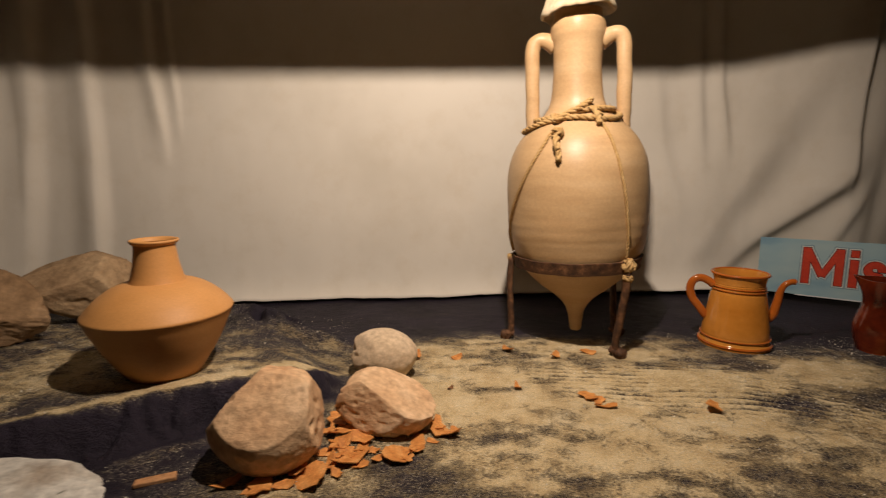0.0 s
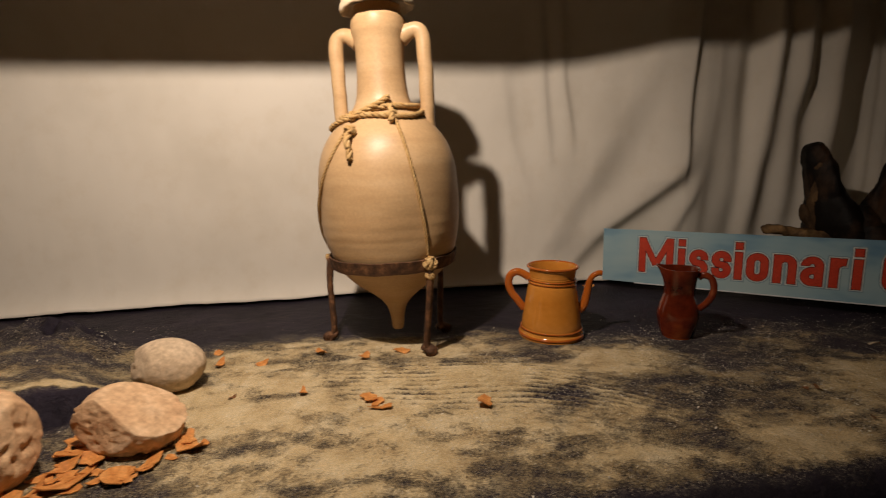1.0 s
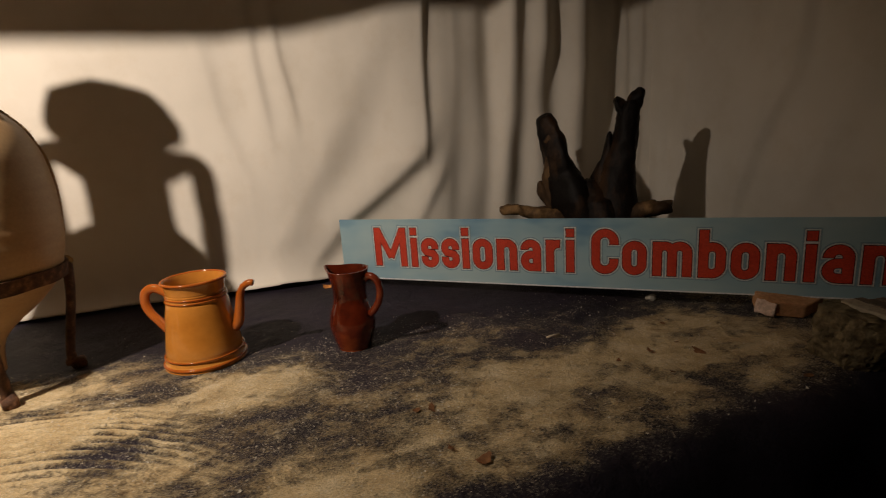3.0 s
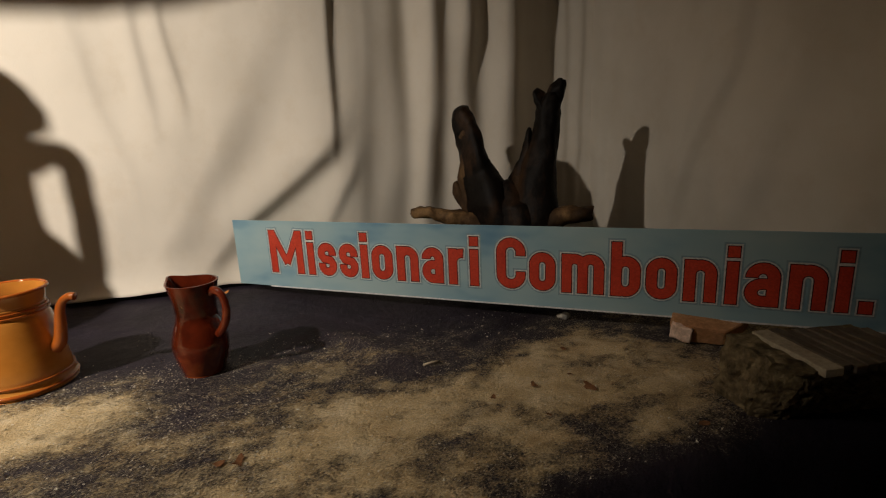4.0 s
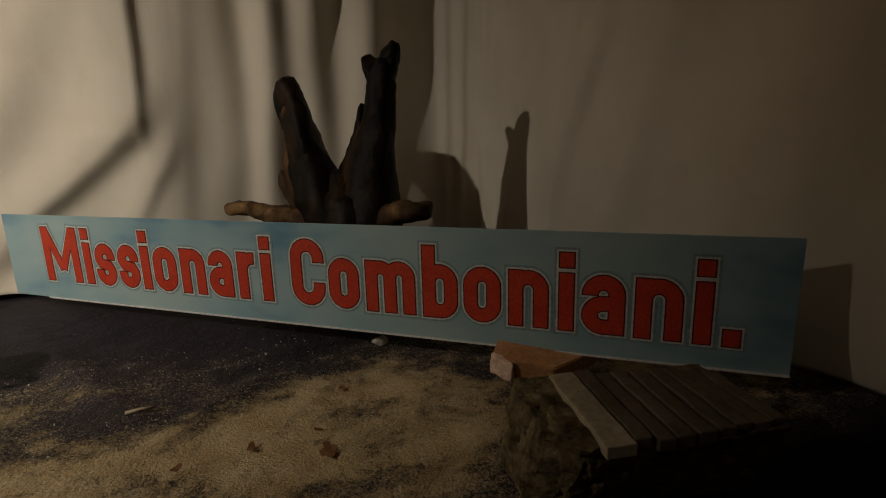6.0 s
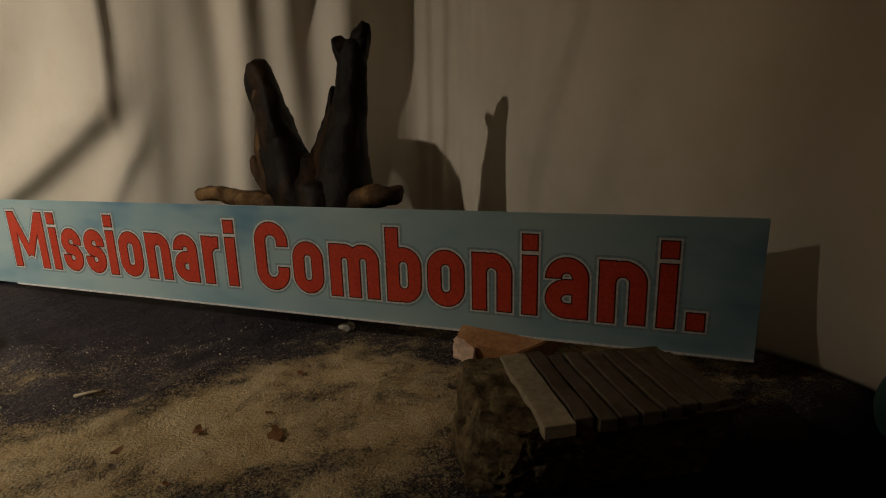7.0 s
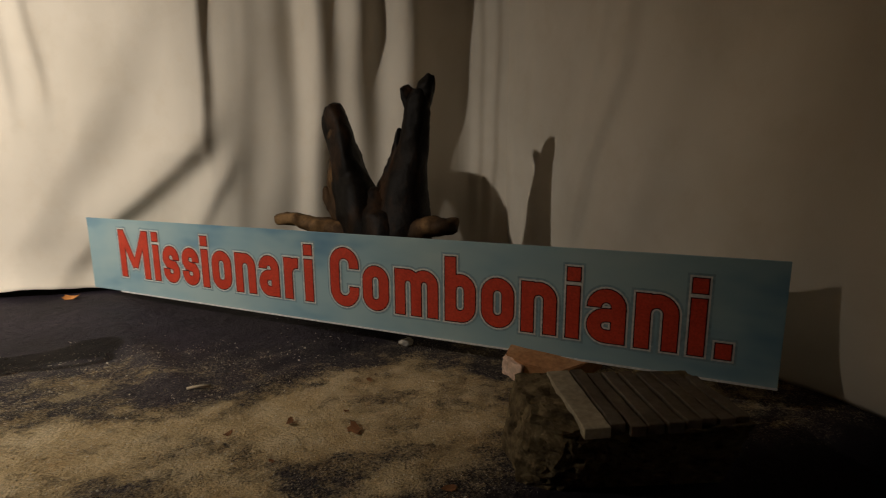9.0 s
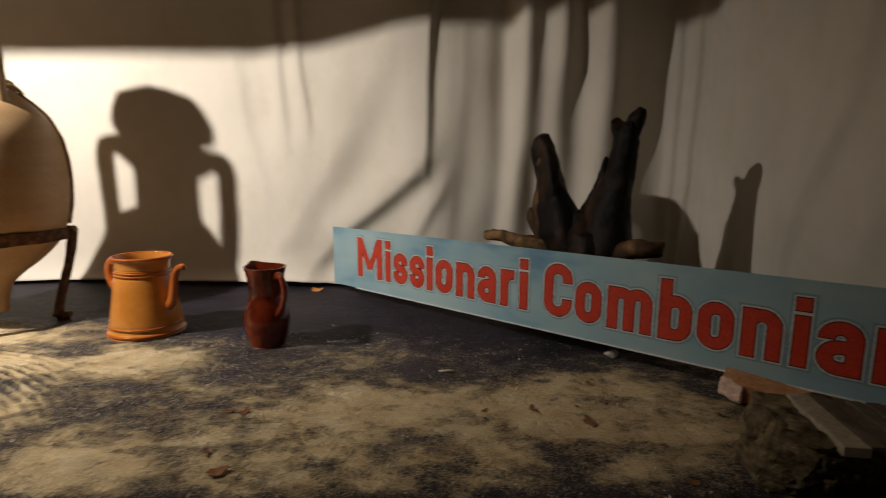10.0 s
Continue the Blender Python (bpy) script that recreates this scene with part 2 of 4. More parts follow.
def smooth_profile(pts, n=8):
    """Catmull-Rom through the profile points."""
    out = []
    for i in range(len(pts) - 1):
        p0, p1, p2, p3 = pts[max(i - 1, 0)], pts[i], pts[i + 1], pts[min(i + 2, len(pts) - 1)]
        for k in range(n):
            t = k / n
            out.append(tuple(0.5 * (2 * b + (c - a) * t + (2 * a - 5 * b + 4 * c - d) * t * t + (3 * b - a - 3 * c + d) * t ** 3) for a, b, c, d in zip(p0, p1, p2, p3)))
    return out + [pts[-1]]


def tube(bm, pts, radii, seg=12, flat=1.0, cap=True):
    """A tube along points; flat squeezes it across its second axis."""
    pts = [Vector(p) for p in pts]
    if not hasattr(radii, "__len__"):
        radii = [radii] * len(pts)
    up, rings = None, []
    for i, p in enumerate(pts):
        d = (pts[min(i + 1, len(pts) - 1)] - pts[max(i - 1, 0)]).normalized()
        if up is None:
            up = d.cross(Vector((0, 0, 1)) if abs(d.z) < 0.9 else Vector((1, 0, 0))).normalized()
        up = (up - d * up.dot(d)).normalized()
        side = d.cross(up)
        rings.append([bm.verts.new(p + float(radii[i]) * (math.cos(2 * math.pi * k / seg) * up + flat * math.sin(2 * math.pi * k / seg) * side)) for k in range(seg)])
    for a, c in zip(rings, rings[1:]):
        for k in range(seg):
            bm.faces.new((a[k], a[(k + 1) % seg], c[(k + 1) % seg], c[k]))
    if cap:
        bm.faces.new(rings[0][::-1])
        bm.faces.new(rings[-1])
    return bm


def spline(pts, n=10):
    return smooth_profile([tuple(p) for p in pts], n)


def rope(bm, pts, radius, step=0.004, strands=3):
    """Three strands laid round one another along the points, with a few loose fibres."""
    pts = [Vector(p) for p in spline(pts, 12)]
    length = [0.0]
    for a, c in zip(pts, pts[1:]):
        length.append(length[-1] + (c - a).length)
    n = max(4, int(length[-1] / step))
    line = []
    for i in range(n + 1):
        s = length[-1] * i / n
        k = max(1, min(len(pts) - 1, int(np.searchsorted(length, s))))
        f = (s - length[k - 1]) / max(1e-6, length[k] - length[k - 1])
        line.append(pts[k - 1].lerp(pts[k], f))
    for j in range(strands):
        path, up = [], None
        for i, p in enumerate(line):
            d = (line[min(i + 1, n)] - line[max(i - 1, 0)]).normalized()
            if up is None:
                up = d.cross(Vector((0.3, 0.5, 0.8))).normalized()
            up = (up - d * up.dot(d)).normalized()
            a = 2 * math.pi * (j / strands + length[-1] * i / n / (radius * 7))
            path.append(p + radius * 0.5 * (math.cos(a) * up + math.sin(a) * d.cross(up)))
        tube(bm, path, radius * 0.58, 6)
    rnd = random.Random(int(radius * 1e6) + n)
    for _ in range(n // 3):
        p = line[rnd.randrange(n)]
        q = p + Vector((rnd.uniform(-1, 1), rnd.uniform(-1, 1), rnd.uniform(-1, 1))) * radius * 1.9
        tube(bm, [p, q], 0.0004, 3)
    return bm


def knot(bm, c, size, radius, seed):
    """A lump of rope: three crossing loops."""
    rnd = random.Random(seed)
    for _ in range(3):
        ax = Vector((rnd.uniform(-1, 1), rnd.uniform(-1, 1), rnd.uniform(-1, 1))).normalized()
        e1 = ax.orthogonal().normalized()
        e2 = ax.cross(e1)
        rope(bm, [Vector(c) + size * (math.cos(a) * e1 + math.sin(a) * e2) for a in [k * 2 * math.pi / 9 for k in range(10)]], radius)
    return bm


def rock(size, seed, rough=0.16, flats=5, sub=5, pits=0.09, planes=()):
    """A worn stone: a ball cut by a few planes, then roughened at three scales."""
    bm = bmesh.new()
    bmesh.ops.create_icosphere(bm, subdivisions=sub, radius=1)
    rnd = random.Random(seed)
    cuts = [(Vector((rnd.gauss(0, 1), rnd.gauss(0, 1), rnd.gauss(0, 1))).normalized(), rnd.uniform(0.62, 0.9)) for _ in range(flats)]
    cuts += [(Vector(q[:3]).normalized(), q[3]) for q in planes]
    off = Vector((seed * 3.7, seed * 1.3, seed * 2.1))
    for v in bm.verts:
        p = v.co.copy()
        for index, (nrm, d) in enumerate(cuts):
            hard = 0.72 if index < flats else 0.9
            k = p.dot(nrm) - d
            if k > 0:
                p -= nrm * k * hard
        n = p.normalized()
        p += n * (rough * noise.noise(p * 1.3 + off) + rough * 0.35 * noise.noise(p * 4 + off) + rough * 0.16 * noise.noise(p * 11 + off))
        pit = noise.noise(p * 5 + off * 2) * (0.5 + noise.noise(p * 1.1 + off))
        if pit > 0.1:
            p -= n * pits * (pit - 0.1) * 3
        v.co = Vector((p.x * size[0], p.y * size[1], p.z * size[2]))
    lo = min(v.co.z for v in bm.verts)
    for v in bm.verts:
        v.co.z -= lo
    return bm


def shard(size, seed, thick=0.003, curl=0.25):
    """A jagged curved flake."""
    rnd = random.Random(seed)
    n = rnd.randint(9, 14)
    rim = []
    for i in range(n):
        a = 2 * math.pi * (i + rnd.uniform(-0.3, 0.3)) / n
        r = size * rnd.uniform(0.5, 1.08)
        rim.append((r * math.cos(a) * 1.25, r * math.sin(a) * 0.8))
    bm = bmesh.new()
    sag = lambda x, y: curl * (x * x - 0.4 * y * y) / size + 0.15 * y

    def layer(dz):
        mid = bm.verts.new((0, 0, dz + sag(0, 0)))
        half = [bm.verts.new((x * 0.55, y * 0.55, dz + sag(x * 0.55, y * 0.55))) for x, y in rim]
        out = [bm.verts.new((x, y, dz + sag(x, y))) for x, y in rim]
        return mid, half, out

    top, low = layer(thick), layer(0.0)
    for i in range(n):
        j = (i + 1) % n
        bm.faces.new((top[0], top[1][i], top[1][j]))
        bm.faces.new((top[1][i], top[2][i], top[2][j], top[1][j]))
        bm.faces.new((low[0], low[1][j], low[1][i]))
        bm.faces.new((low[1][j], low[2][j], low[2][i], low[1][i]))
        bm.faces.new((top[2][i], low[2][i], low[2][j], top[2][j]))
    lo = min(v.co.z for v in bm.verts)
    for v in bm.verts:
        v.co.z -= lo
    return bm


def grid_mesh(name, pts, nu, nv, material, thickness=0.0):
    faces = [(j * nu + i, j * nu + i + 1, (j + 1) * nu + i + 1, (j + 1) * nu + i) for j in range(nv - 1) for i in range(nu - 1)]
    me = bpy.data.meshes.new(name)
    me.from_pydata(pts.tolist(), [], faces)
    me.materials.append(material)
    me.polygons.foreach_set("use_smooth", [True] * len(me.polygons))
    ob = new(name, me)
    if thickness:
        s = ob.modifiers.new("thickness", "SOLIDIFY")
        s.thickness, s.offset = thickness, 0
    return ob


# ---- the stage: ground sheet, hung cloths, room ----
def edge_y(x):
    return 0.555 + 0.083 * x


# line of the hung back cloth on plan, from west to east
CLOTH_X = (-2.0, 0.0, 0.9, 1.12, 1.32, 1.50, 1.58, 1.75, 2.0, 2.15, 2.26, 2.37, 2.43, 2.50, 2.6)
CLOTH_Y = (1.65, 1.87, 1.968, 1.972, 1.940, 1.890, 1.885, 1.935, 1.955, 1.925, 1.950, 1.985, 1.955, 1.895, 1.87)


def wall_y(x):
    x = np.asarray(x, float)
    return sum(np.interp(x + k, CLOTH_X, CLOTH_Y) for k in (-0.04, -0.02, 0.0, 0.02, 0.04)) / 5


def segment_gap(x, y, a, c):
    """Distance from the line a-c (signed to its left) and the share along it."""
    dx, dy = c[0] - a[0], c[1] - a[1]
    l2 = dx * dx + dy * dy
    t = ((x - a[0]) * dx + (y - a[1]) * dy) / l2
    return ((x - a[0]) * -dy + (y - a[1]) * dx) / math.sqrt(l2), t


LEDGE = ((-0.90, 0.60), (-0.25, 1.03))


def ground_z(x, y):
    x, y = np.asarray(x, float), np.asarray(y, float)
    z = 0.010 * (fbm(x * 2.2, y * 2.2, 3, 3) - 0.5) + 0.007 * (fbm(x * 11, y * 11, 8, 3) - 0.5) + 0.0035 * (fbm(x * 34, y * 34, 14, 3) - 0.5)
    # raised ledge on the left, its riser hung with the same sheet
    d, t = segment_gap(x, y, *LEDGE)
    rise = 1 / (1 + np.exp(-(d - 0.028) / 0.008)) / (1 + np.exp((x + 0.30 + 0.55 * (y - 1.1)) / 0.035)) / (1 + np.exp((y - 1.46) / 0.035))
    pleat = fbm(x * 9 + y * 30, y * 9 - x * 34, 52, 3) - 0.5
    z = z + rise * (0.070 + 0.010 * (fbm(x * 6 + y * 14, y * 8 - x * 9, 57, 3) - 0.5))
    z = z + 0.075 * pleat * np.exp(-((d - 0.02) / 0.03) ** 2) * (x < -0.25)
    # crumpled ridge of sheet behind the stones
    d, t = segment_gap(x, y, (-0.62, 1.40), (-0.29, 1.30))
    inside = 1 / (1 + np.exp(-(t + 0.1) * 14)) / (1 + np.exp((t - 1.0) * 14))
    crease = np.abs(fbm(x * 11 + y * 5, y * 11 - x * 4, 21, 3) - 0.5)
    z = z + inside * np.exp(-(d / 0.075) ** 2) * (0.048 - 0.20 * crease)
    # raked ripples in front of the vessel stand
    u = x - 0.58
    w = (y - 1.07) + 0.10 * u + 0.9 * np.maximum(u, 0) ** 2
    z = z + 0.011 * np.exp(-(u / 0.22) ** 2 - (w / 0.085) ** 2) * np.sin(w * 280 + 5 * fbm(x * 6, y * 6, 5, 2))
    # slack folds on the far side
    d, t = segment_gap(x, y, (1.42, 1.46), (1.72, 1.02))
    z = z + 0.014 * np.exp(-(d / 0.03) ** 2) * np.exp(-((t - 0.4) / 0.5) ** 2)
    d, t = segment_gap(x, y, (1.70, 1.05), (1.84, 1.22))
    z = z + 0.010 * np.exp(-(d / 0.03) ** 2) * np.exp(-((t - 0.5) / 0.5) ** 2)
    return z


# strewn sand: (x, y, half width, half depth, cover)
SAND = [
    (0.15, 0.80, 0.38, 0.26, 0.75), (0.28, 1.10, 0.40, 0.22, 0.8), (0.10, 1.30, 0.36, 0.13, 0.75), (0.60, 1.05, 0.30, 0.20, 0.6),
    (0.60, 0.78, 0.35, 0.2, 0.38), (0.97, 1.13, 0.16, 0.07, 0.8), (1.02, 0.86, 0.28, 0.17, 0.22), (1.43, 1.21, 0.13, 0.06, 0.55),
    (1.50, 1.00, 0.16, 0.12, 0.65), (1.42, 0.80, 0.30, 0.12, 0.75), (1.16, 0.70, 0.32, 0.09, 0.65), (2.02, 1.09, 0.16, 0.07, 0.6),
    (-0.62, 0.70, 0.22, 0.07, -1.3), (-0.42, 0.82, 0.08, 0.08, -0.9),
    (1.75, 0.97, 0.38, 0.18, 0.35), (1.30, 1.03, 0.25, 0.12, 0.12), (2.02, 1.02, 0.22, 0.16, 0.25), (-0.82, 1.07, 0.26, 0.10, 0.3), (-0.45, 1.08, 0.14, 0.05, 0.3),
    (2.00, 0.95, 0.20, 0.10, 0.6), (1.78, 0.94, 0.18, 0.10, 0.65), (2.03, 0.83, 0.14, 0.08, 0.55), (1.93, 1.10, 0.15, 0.07, 0.45),
    (0.98, 1.2, 0.18, 0.06, 0.4), (-0.05, 1.0, 0.13, 0.2, 0.6), (0.62, 1.33, 0.14, 0.10, 0.5), (0.3, 1.4, 0.25, 0.06, 0.5), (2.5, 1.05, 0.1, 0.1, 0.3),
    (-0.69, 0.91, 0.35, 0.05, 0.35), (-0.90, 0.99, 0.26, 0.09, 0.5), (-0.39, 0.97, 0.16, 0.03, 0.6), (-0.55, 1.35, 0.3, 0.08, 0.15),
    (-0.35, 0.68, 0.3, 0.1, 0.35), (-0.95, 0.82, 0.2, 0.06, 0.4),
    (0.11, 1.05, 0.10, 0.02, -0.45), (0.71, 1.02, 0.13, 0.06, -0.5), (0.12, 0.86, 0.07, 0.05, -0.35), (-0.06, 0.72, 0.06, 0.08, -0.6),
    (0.42, 0.86, 0.10, 0.04, -0.35), (0.76, 1.17, 0.10, 0.035, -0.6), (1.10, 1.42, 0.30, 0.13, -0.6), (1.55, 1.16, 0.10, 0.05, -0.6),
    (1.60, 0.87, 0.10, 0.06, -0.6), (0.76, 0.97, 0.06, 0.05, -0.5), (1.46, 1.49, 0.4, 0.1, -0.5), (1.59, 1.20, 0.08, 0.08, -0.4),
    (1.87, 0.86, 0.10, 0.07, -0.85), (1.75, 1.14, 0.06, 0.10, -0.5), (1.89, 1.32, 0.3, 0.08, -0.7), (0.36, 1.52, 0.25, 0.07, -0.7),
    (-0.20, 0.93, 0.08, 0.1, -0.3), (2.30, 0.75, 0.14, 0.06, -0.8), (0.45, 1.02, 0.05, 0.02, -0.3), (0.92, 1.00, 0.20, 0.06, -0.2), (1.18, 1.10, 0.16, 0.07, -0.25), (-0.46, 1.36, 0.20, 0.07, -0.9),
]


def sand_cover(x, y):
    c = np.full(x.shape, -0.10)
    warp = 0.05 * (fbm(x * 7, y * 7, 31, 3) - 0.5), 0.05 * (fbm(x * 7, y * 7, 47, 3) - 0.5)
    for sx, sy, rx, ry, a in SAND:
        c = c + a * np.exp(-(((x + warp[0] - sx) / rx) ** 2 + ((y + warp[1] - sy) / ry) ** 2))
    c = np.minimum(c, 0.85)
    c = c + 1.2 * (fbm(x * 6 + y * 3, y * 11 - x * 2, 60, 4) - 0.5) + 1.3 * (fbm(x * 22 + y * 9, y * 34 - x * 6, 70, 3) - 0.5)
    # raked streaks
    u = x - 0.58
    w = (y - 1.07) + 0.10 * u + 0.9 * np.maximum(u, 0) ** 2
    c = c + 1.2 * np.exp(-(u / 0.22) ** 2 - (w / 0.085) ** 2) * np.sin(w * 280 + 5 * fbm(x * 6, y * 6, 5, 2))
    # nothing clings in the trough, behind the strewn part, or on the hanging front
    d, t = segment_gap(x, y, *LEDGE)
    left = 1 / (1 + np.exp((x + 0.24) / 0.02))
    c = c - 1.7 * np.exp(-((d - 0.008) / 0.045) ** 4) * left
    c = c + 0.9 * np.exp(-((d - 0.068) / 0.014) ** 2) * left
    # bare sheet also reaches under the amphora, which deepens its shadow there
    back = np.interp(x, [-2, -0.6, -0.27, 0.0, 0.15, 0.5, 0.75, 1.1, 1.5, 3], [1.42, 1.42, 1.33, 1.42, 1.44, 1.36, 1.40, 1.36, 1.38, 1.36])
    c = c - 1.3 / (1 + np.exp(-(y - back) * 40))
    c = c - 1.5 / (1 + np.exp((y - edge_y(x) - 0.035) * 60))
    return c


def build_ground():
    nu, nv, nd = 900, 300, 26
    xs = np.linspace(-2.0, 2.95, nu)
    rows = []
    for j in range(nv):
        k = j / (nv - 1)
        y = (wall_y(xs) + 0.06) * (1 - k) + edge_y(xs) * k
        z = ground_z(xs, y)
        z = z - 0.02 * np.exp(-(y - edge_y(xs)) / 0.02)
        rows.append(np.stack([xs, y, z], 1))
    for j in range(1, nd + 1):
        k = j / nd
        drop = 0.80 * k ** 1.3
        y = edge_y(xs) - 0.05 * (1 - math.exp(-k * 6)) - 0.03 * k * np.sin(xs * 17 + 2 * fbm(xs * 3, xs * 0, 9, 2))
        rows.append(np.stack([xs, y, ground_z(xs, edge_y(xs)) - 0.02 - drop], 1))
    pts = np.concatenate(rows)
    ob = grid_mesh("ground", pts, nu, nv + nd, M_GROUND)
    at = ob.data.attributes.new("sand", "FLOAT", "POINT")
    cover = sand_cover(pts[:, 0], pts[:, 1])
    cover[nu * nv:] = -1.5
    at.data.foreach_set("value", cover.astype(np.float32))
    return tagged(ob, "black plastic sheet strewn with yellow sand, covering a display table", "ground", kind="structure")


build_ground()

# hung cloth: (points (x, z) from the top down, run-up on the west side, fall on the east side, depth, how far it is gathered at the top)
BACK_FOLDS = [
    (((1.55, 1.3), (1.535, 0.86), (1.53, 0.60), (1.525, 0.50)), 0.13, 0.020, 0.026, 0),
    (((1.54, 0.60), (1.525, 0.50), (1.49, 0.44), (1.42, 0.37), (1.32, 0.29), (1.20, 0.2), (1.08, 0.05)), 0.16, 0.060, 0.034, 0),
    (((1.45, 1.3), (1.36, 0.855), (1.23, 0.585), (1.06, 0.293), (0.93, 0.1)), 0.30, 0.11, 0.040, 0),
    (((1.64, 1.3), (1.645, 0.8), (1.63, 0.45), (1.58, 0.1)), 0.09, 0.045, 0.014, 1),
    (((1.74, 1.3), (1.735, 0.7), (1.75, 0.4), (1.70, 0.1)), 0.07, 0.060, 0.028, 1),
    (((1.86, 1.3), (1.87, 0.6), (1.84, 0.1)), 0.05, 0.060, 0.068, 1),
    (((1.99, 1.3), (1.98, 0.6), (2.00, 0.1)), 0.06, 0.065, 0.072, 1),
    (((2.12, 1.3), (2.14, 0.6), (2.13, 0.1)), 0.07, 0.080, 0.062, 0.8),
    (((2.385, 1.3), (2.40, 0.6), (2.40, 0.1)), 0.02, 0.015, 0.010, 0),
    (((2.44, 1.3), (2.445, 0.6), (2.44, 0.1)), 0.02, 0.012, 0.012, 0),
    (((0.95, 1.3), (0.97, 0.8), (1.00, 0.55)), 0.05, 0.02, 0.010, 0),
    (((1.03, 1.3), (1.05, 0.8), (1.09, 0.6)), 0.04, 0.016, 0.010, 0),
    (((1.62, 0.50), (1.58, 0.36), (1.50, 0.22), (1.44, 0.05)), 0.06, 0.03, 0.012, 0),
    (((0.80, 0.9), (0.84, 0.6), (0.92, 0.35)), 0.08, 0.03, 0.008, 0),
    (((-1.36, 1.3), (-1.36, 0.9), (-1.41, 0.4), (-1.45, 0.1)), 0.075, 0.0275, 0.035, 0),
    (((-1.2, 1.3), (-1.19, 0.9), (-1.2, 0.4), (-1.22, 0.1)), 0.06, 0.022, 0.028, 0),
    (((-1.00, 1.3), (-1.00, 0.9), (-0.97, 0.6)), 0.0375, 0.014, 0.016, 0),
    (((-0.94, 1.3), (-0.93, 0.9), (-0.92, 0.7)), 0.0225, 0.00825, 0.008, 0),
    (((-1.55, 1.3), (-1.58, 0.6), (-1.6, 0.1)), 0.075, 0.0275, 0.05, 0),
]
SIDE_FOLDS = [
    (((0.36, 1.3), (0.36, 0.5), (0.36, 0.1)), 0.05, 0.02, 0.014, 0), (((0.46, 1.3), (0.46, 0.5), (0.46, 0.1)), 0.045, 0.016, 0.008, 0),
    (((0.92, 1.3), (0.84, 0.62), (0.74, 0.42), (0.66, 0.1)), 0.11, 0.03, 0.022, 0), (((0.80, 1.3), (0.78, 0.8), (0.70, 0.4)), 0.06, 0.022, 0.010, 0),
    (((1.12, 1.3), (1.04, 0.7), (0.92, 0.35), (0.85, 0.1)), 0.16, 0.07, 0.022, 0), (((1.35, 1.3), (1.30, 0.6), (1.22, 0.0)), 0.16, 0.10, 0.03, 0),
    (((1.62, 1.3), (1.58, 0.6), (1.5, 0.0)), 0.12, 0.09, 0.02, 0),
]


def fold_depth(s, z, folds):
    out = 0.012 * (fbm(s * 2.3, z * 1.2, 80, 3) - 0.5) + 0.004 * (fbm(s * 11, z * 3, 83, 3) - 0.5)
    for line, west, east, a, gather in folds:
        zs = [p[1] for p in line][::-1]
        ss = [p[0] for p in line][::-1]
        c = sum(np.interp(z + k, zs, ss) for k in (-0.03, 0.0, 0.03)) / 3
        d = s - c + 0.016 * (fbm(s * 0 + a * 90, z * 5, 90, 2) - 0.5)
        fade = np.clip((z - zs[0] + 0.12) / 0.2, 0, 1) if zs[0] > 0.3 else 1.0
        fade = fade * (np.clip((zs[-1] - z + 0.02) / 0.2, 0, 1) if zs[-1] < 1.0 else 1.0)
        fade = fade * (0.7 + 0.6 * fbm(z * 3, s * 0 + a * 50, 95, 2))
        fade = fade * (1 - gather + gather * (0.15 + 1.25 * np.clip(z / 0.8, 0, 1)))
        out = out + a * fade * np.where(d > 0, np.exp(-(d / east) ** 2), np.exp(-(d / west) ** 2))
    return out


def build_cloths():
    nu, nv = 620, 130
    s, z = np.meshgrid(np.linspace(-1.75, 2.56, nu), np.linspace(1.32, 0.0, nv))
    dep = fold_depth(s, z, BACK_FOLDS)
    dep = dep + 0.35 * np.clip((-1.42 - s) / 0.33, 0, 1) ** 1.5
    foot = 0.045 * np.exp(-z / 0.05)
    lift = 0.006 + 0.010 * fbm(s * 3, s * 0, 99, 3) + 0.030 * np.exp(-((s - 1.0) / 0.12) ** 2) * 0.4
    pts = np.stack([s, wall_y(s) - dep - foot, z + lift * np.exp(-z / 0.1) + ground_z(s, wall_y(s) - 0.05) * np.exp(-z / 0.1)], -1).reshape(-1, 3)
    tagged(grid_mesh("wall_north", pts, nu, nv, M_SHEET, 0.003), "cream cotton sheet hung as a back wall with pleats", "wall", kind="structure")
    nu = 220
    s, z = np.meshgrid(np.linspace(0, 1.95, nu), np.linspace(1.32, 0.0, nv))
    dep = fold_depth(s, z, SIDE_FOLDS)
    a, c = np.array((2.43, 2.20)), np.array((2.80, 0.25))
    d = (c - a) / np.linalg.norm(c - a)
    nrm = np.array((d[1], -d[0]))
    bow = 0.012 * np.sin(np.clip(s / 1.95, 0, 1) * math.pi)
    off = dep - bow - 0.05 * np.exp(-z / 0.08)
    pts = np.stack([a[0] + d[0] * s + nrm[0] * off, a[1] + d[1] * s + nrm[1] * off, z + 0.004], -1).reshape(-1, 3)
    tagged(grid_mesh("wall_east", pts, nu, nv, M_SHEET, 0.003), "cream cotton sheet hung as a side wall with soft folds", "wall", kind="structure")


build_cloths()


def slab_object(name, label, category, material, *dims, rot=0.0, at=(0, 0, 0)):
    ob = mesh_object(name, box(bmesh.new(), *dims, 0.004), material, False)
    ob.location, ob.rotation_euler = at, (0, 0, rot)
    return tagged(ob, label, category, kind="structure")


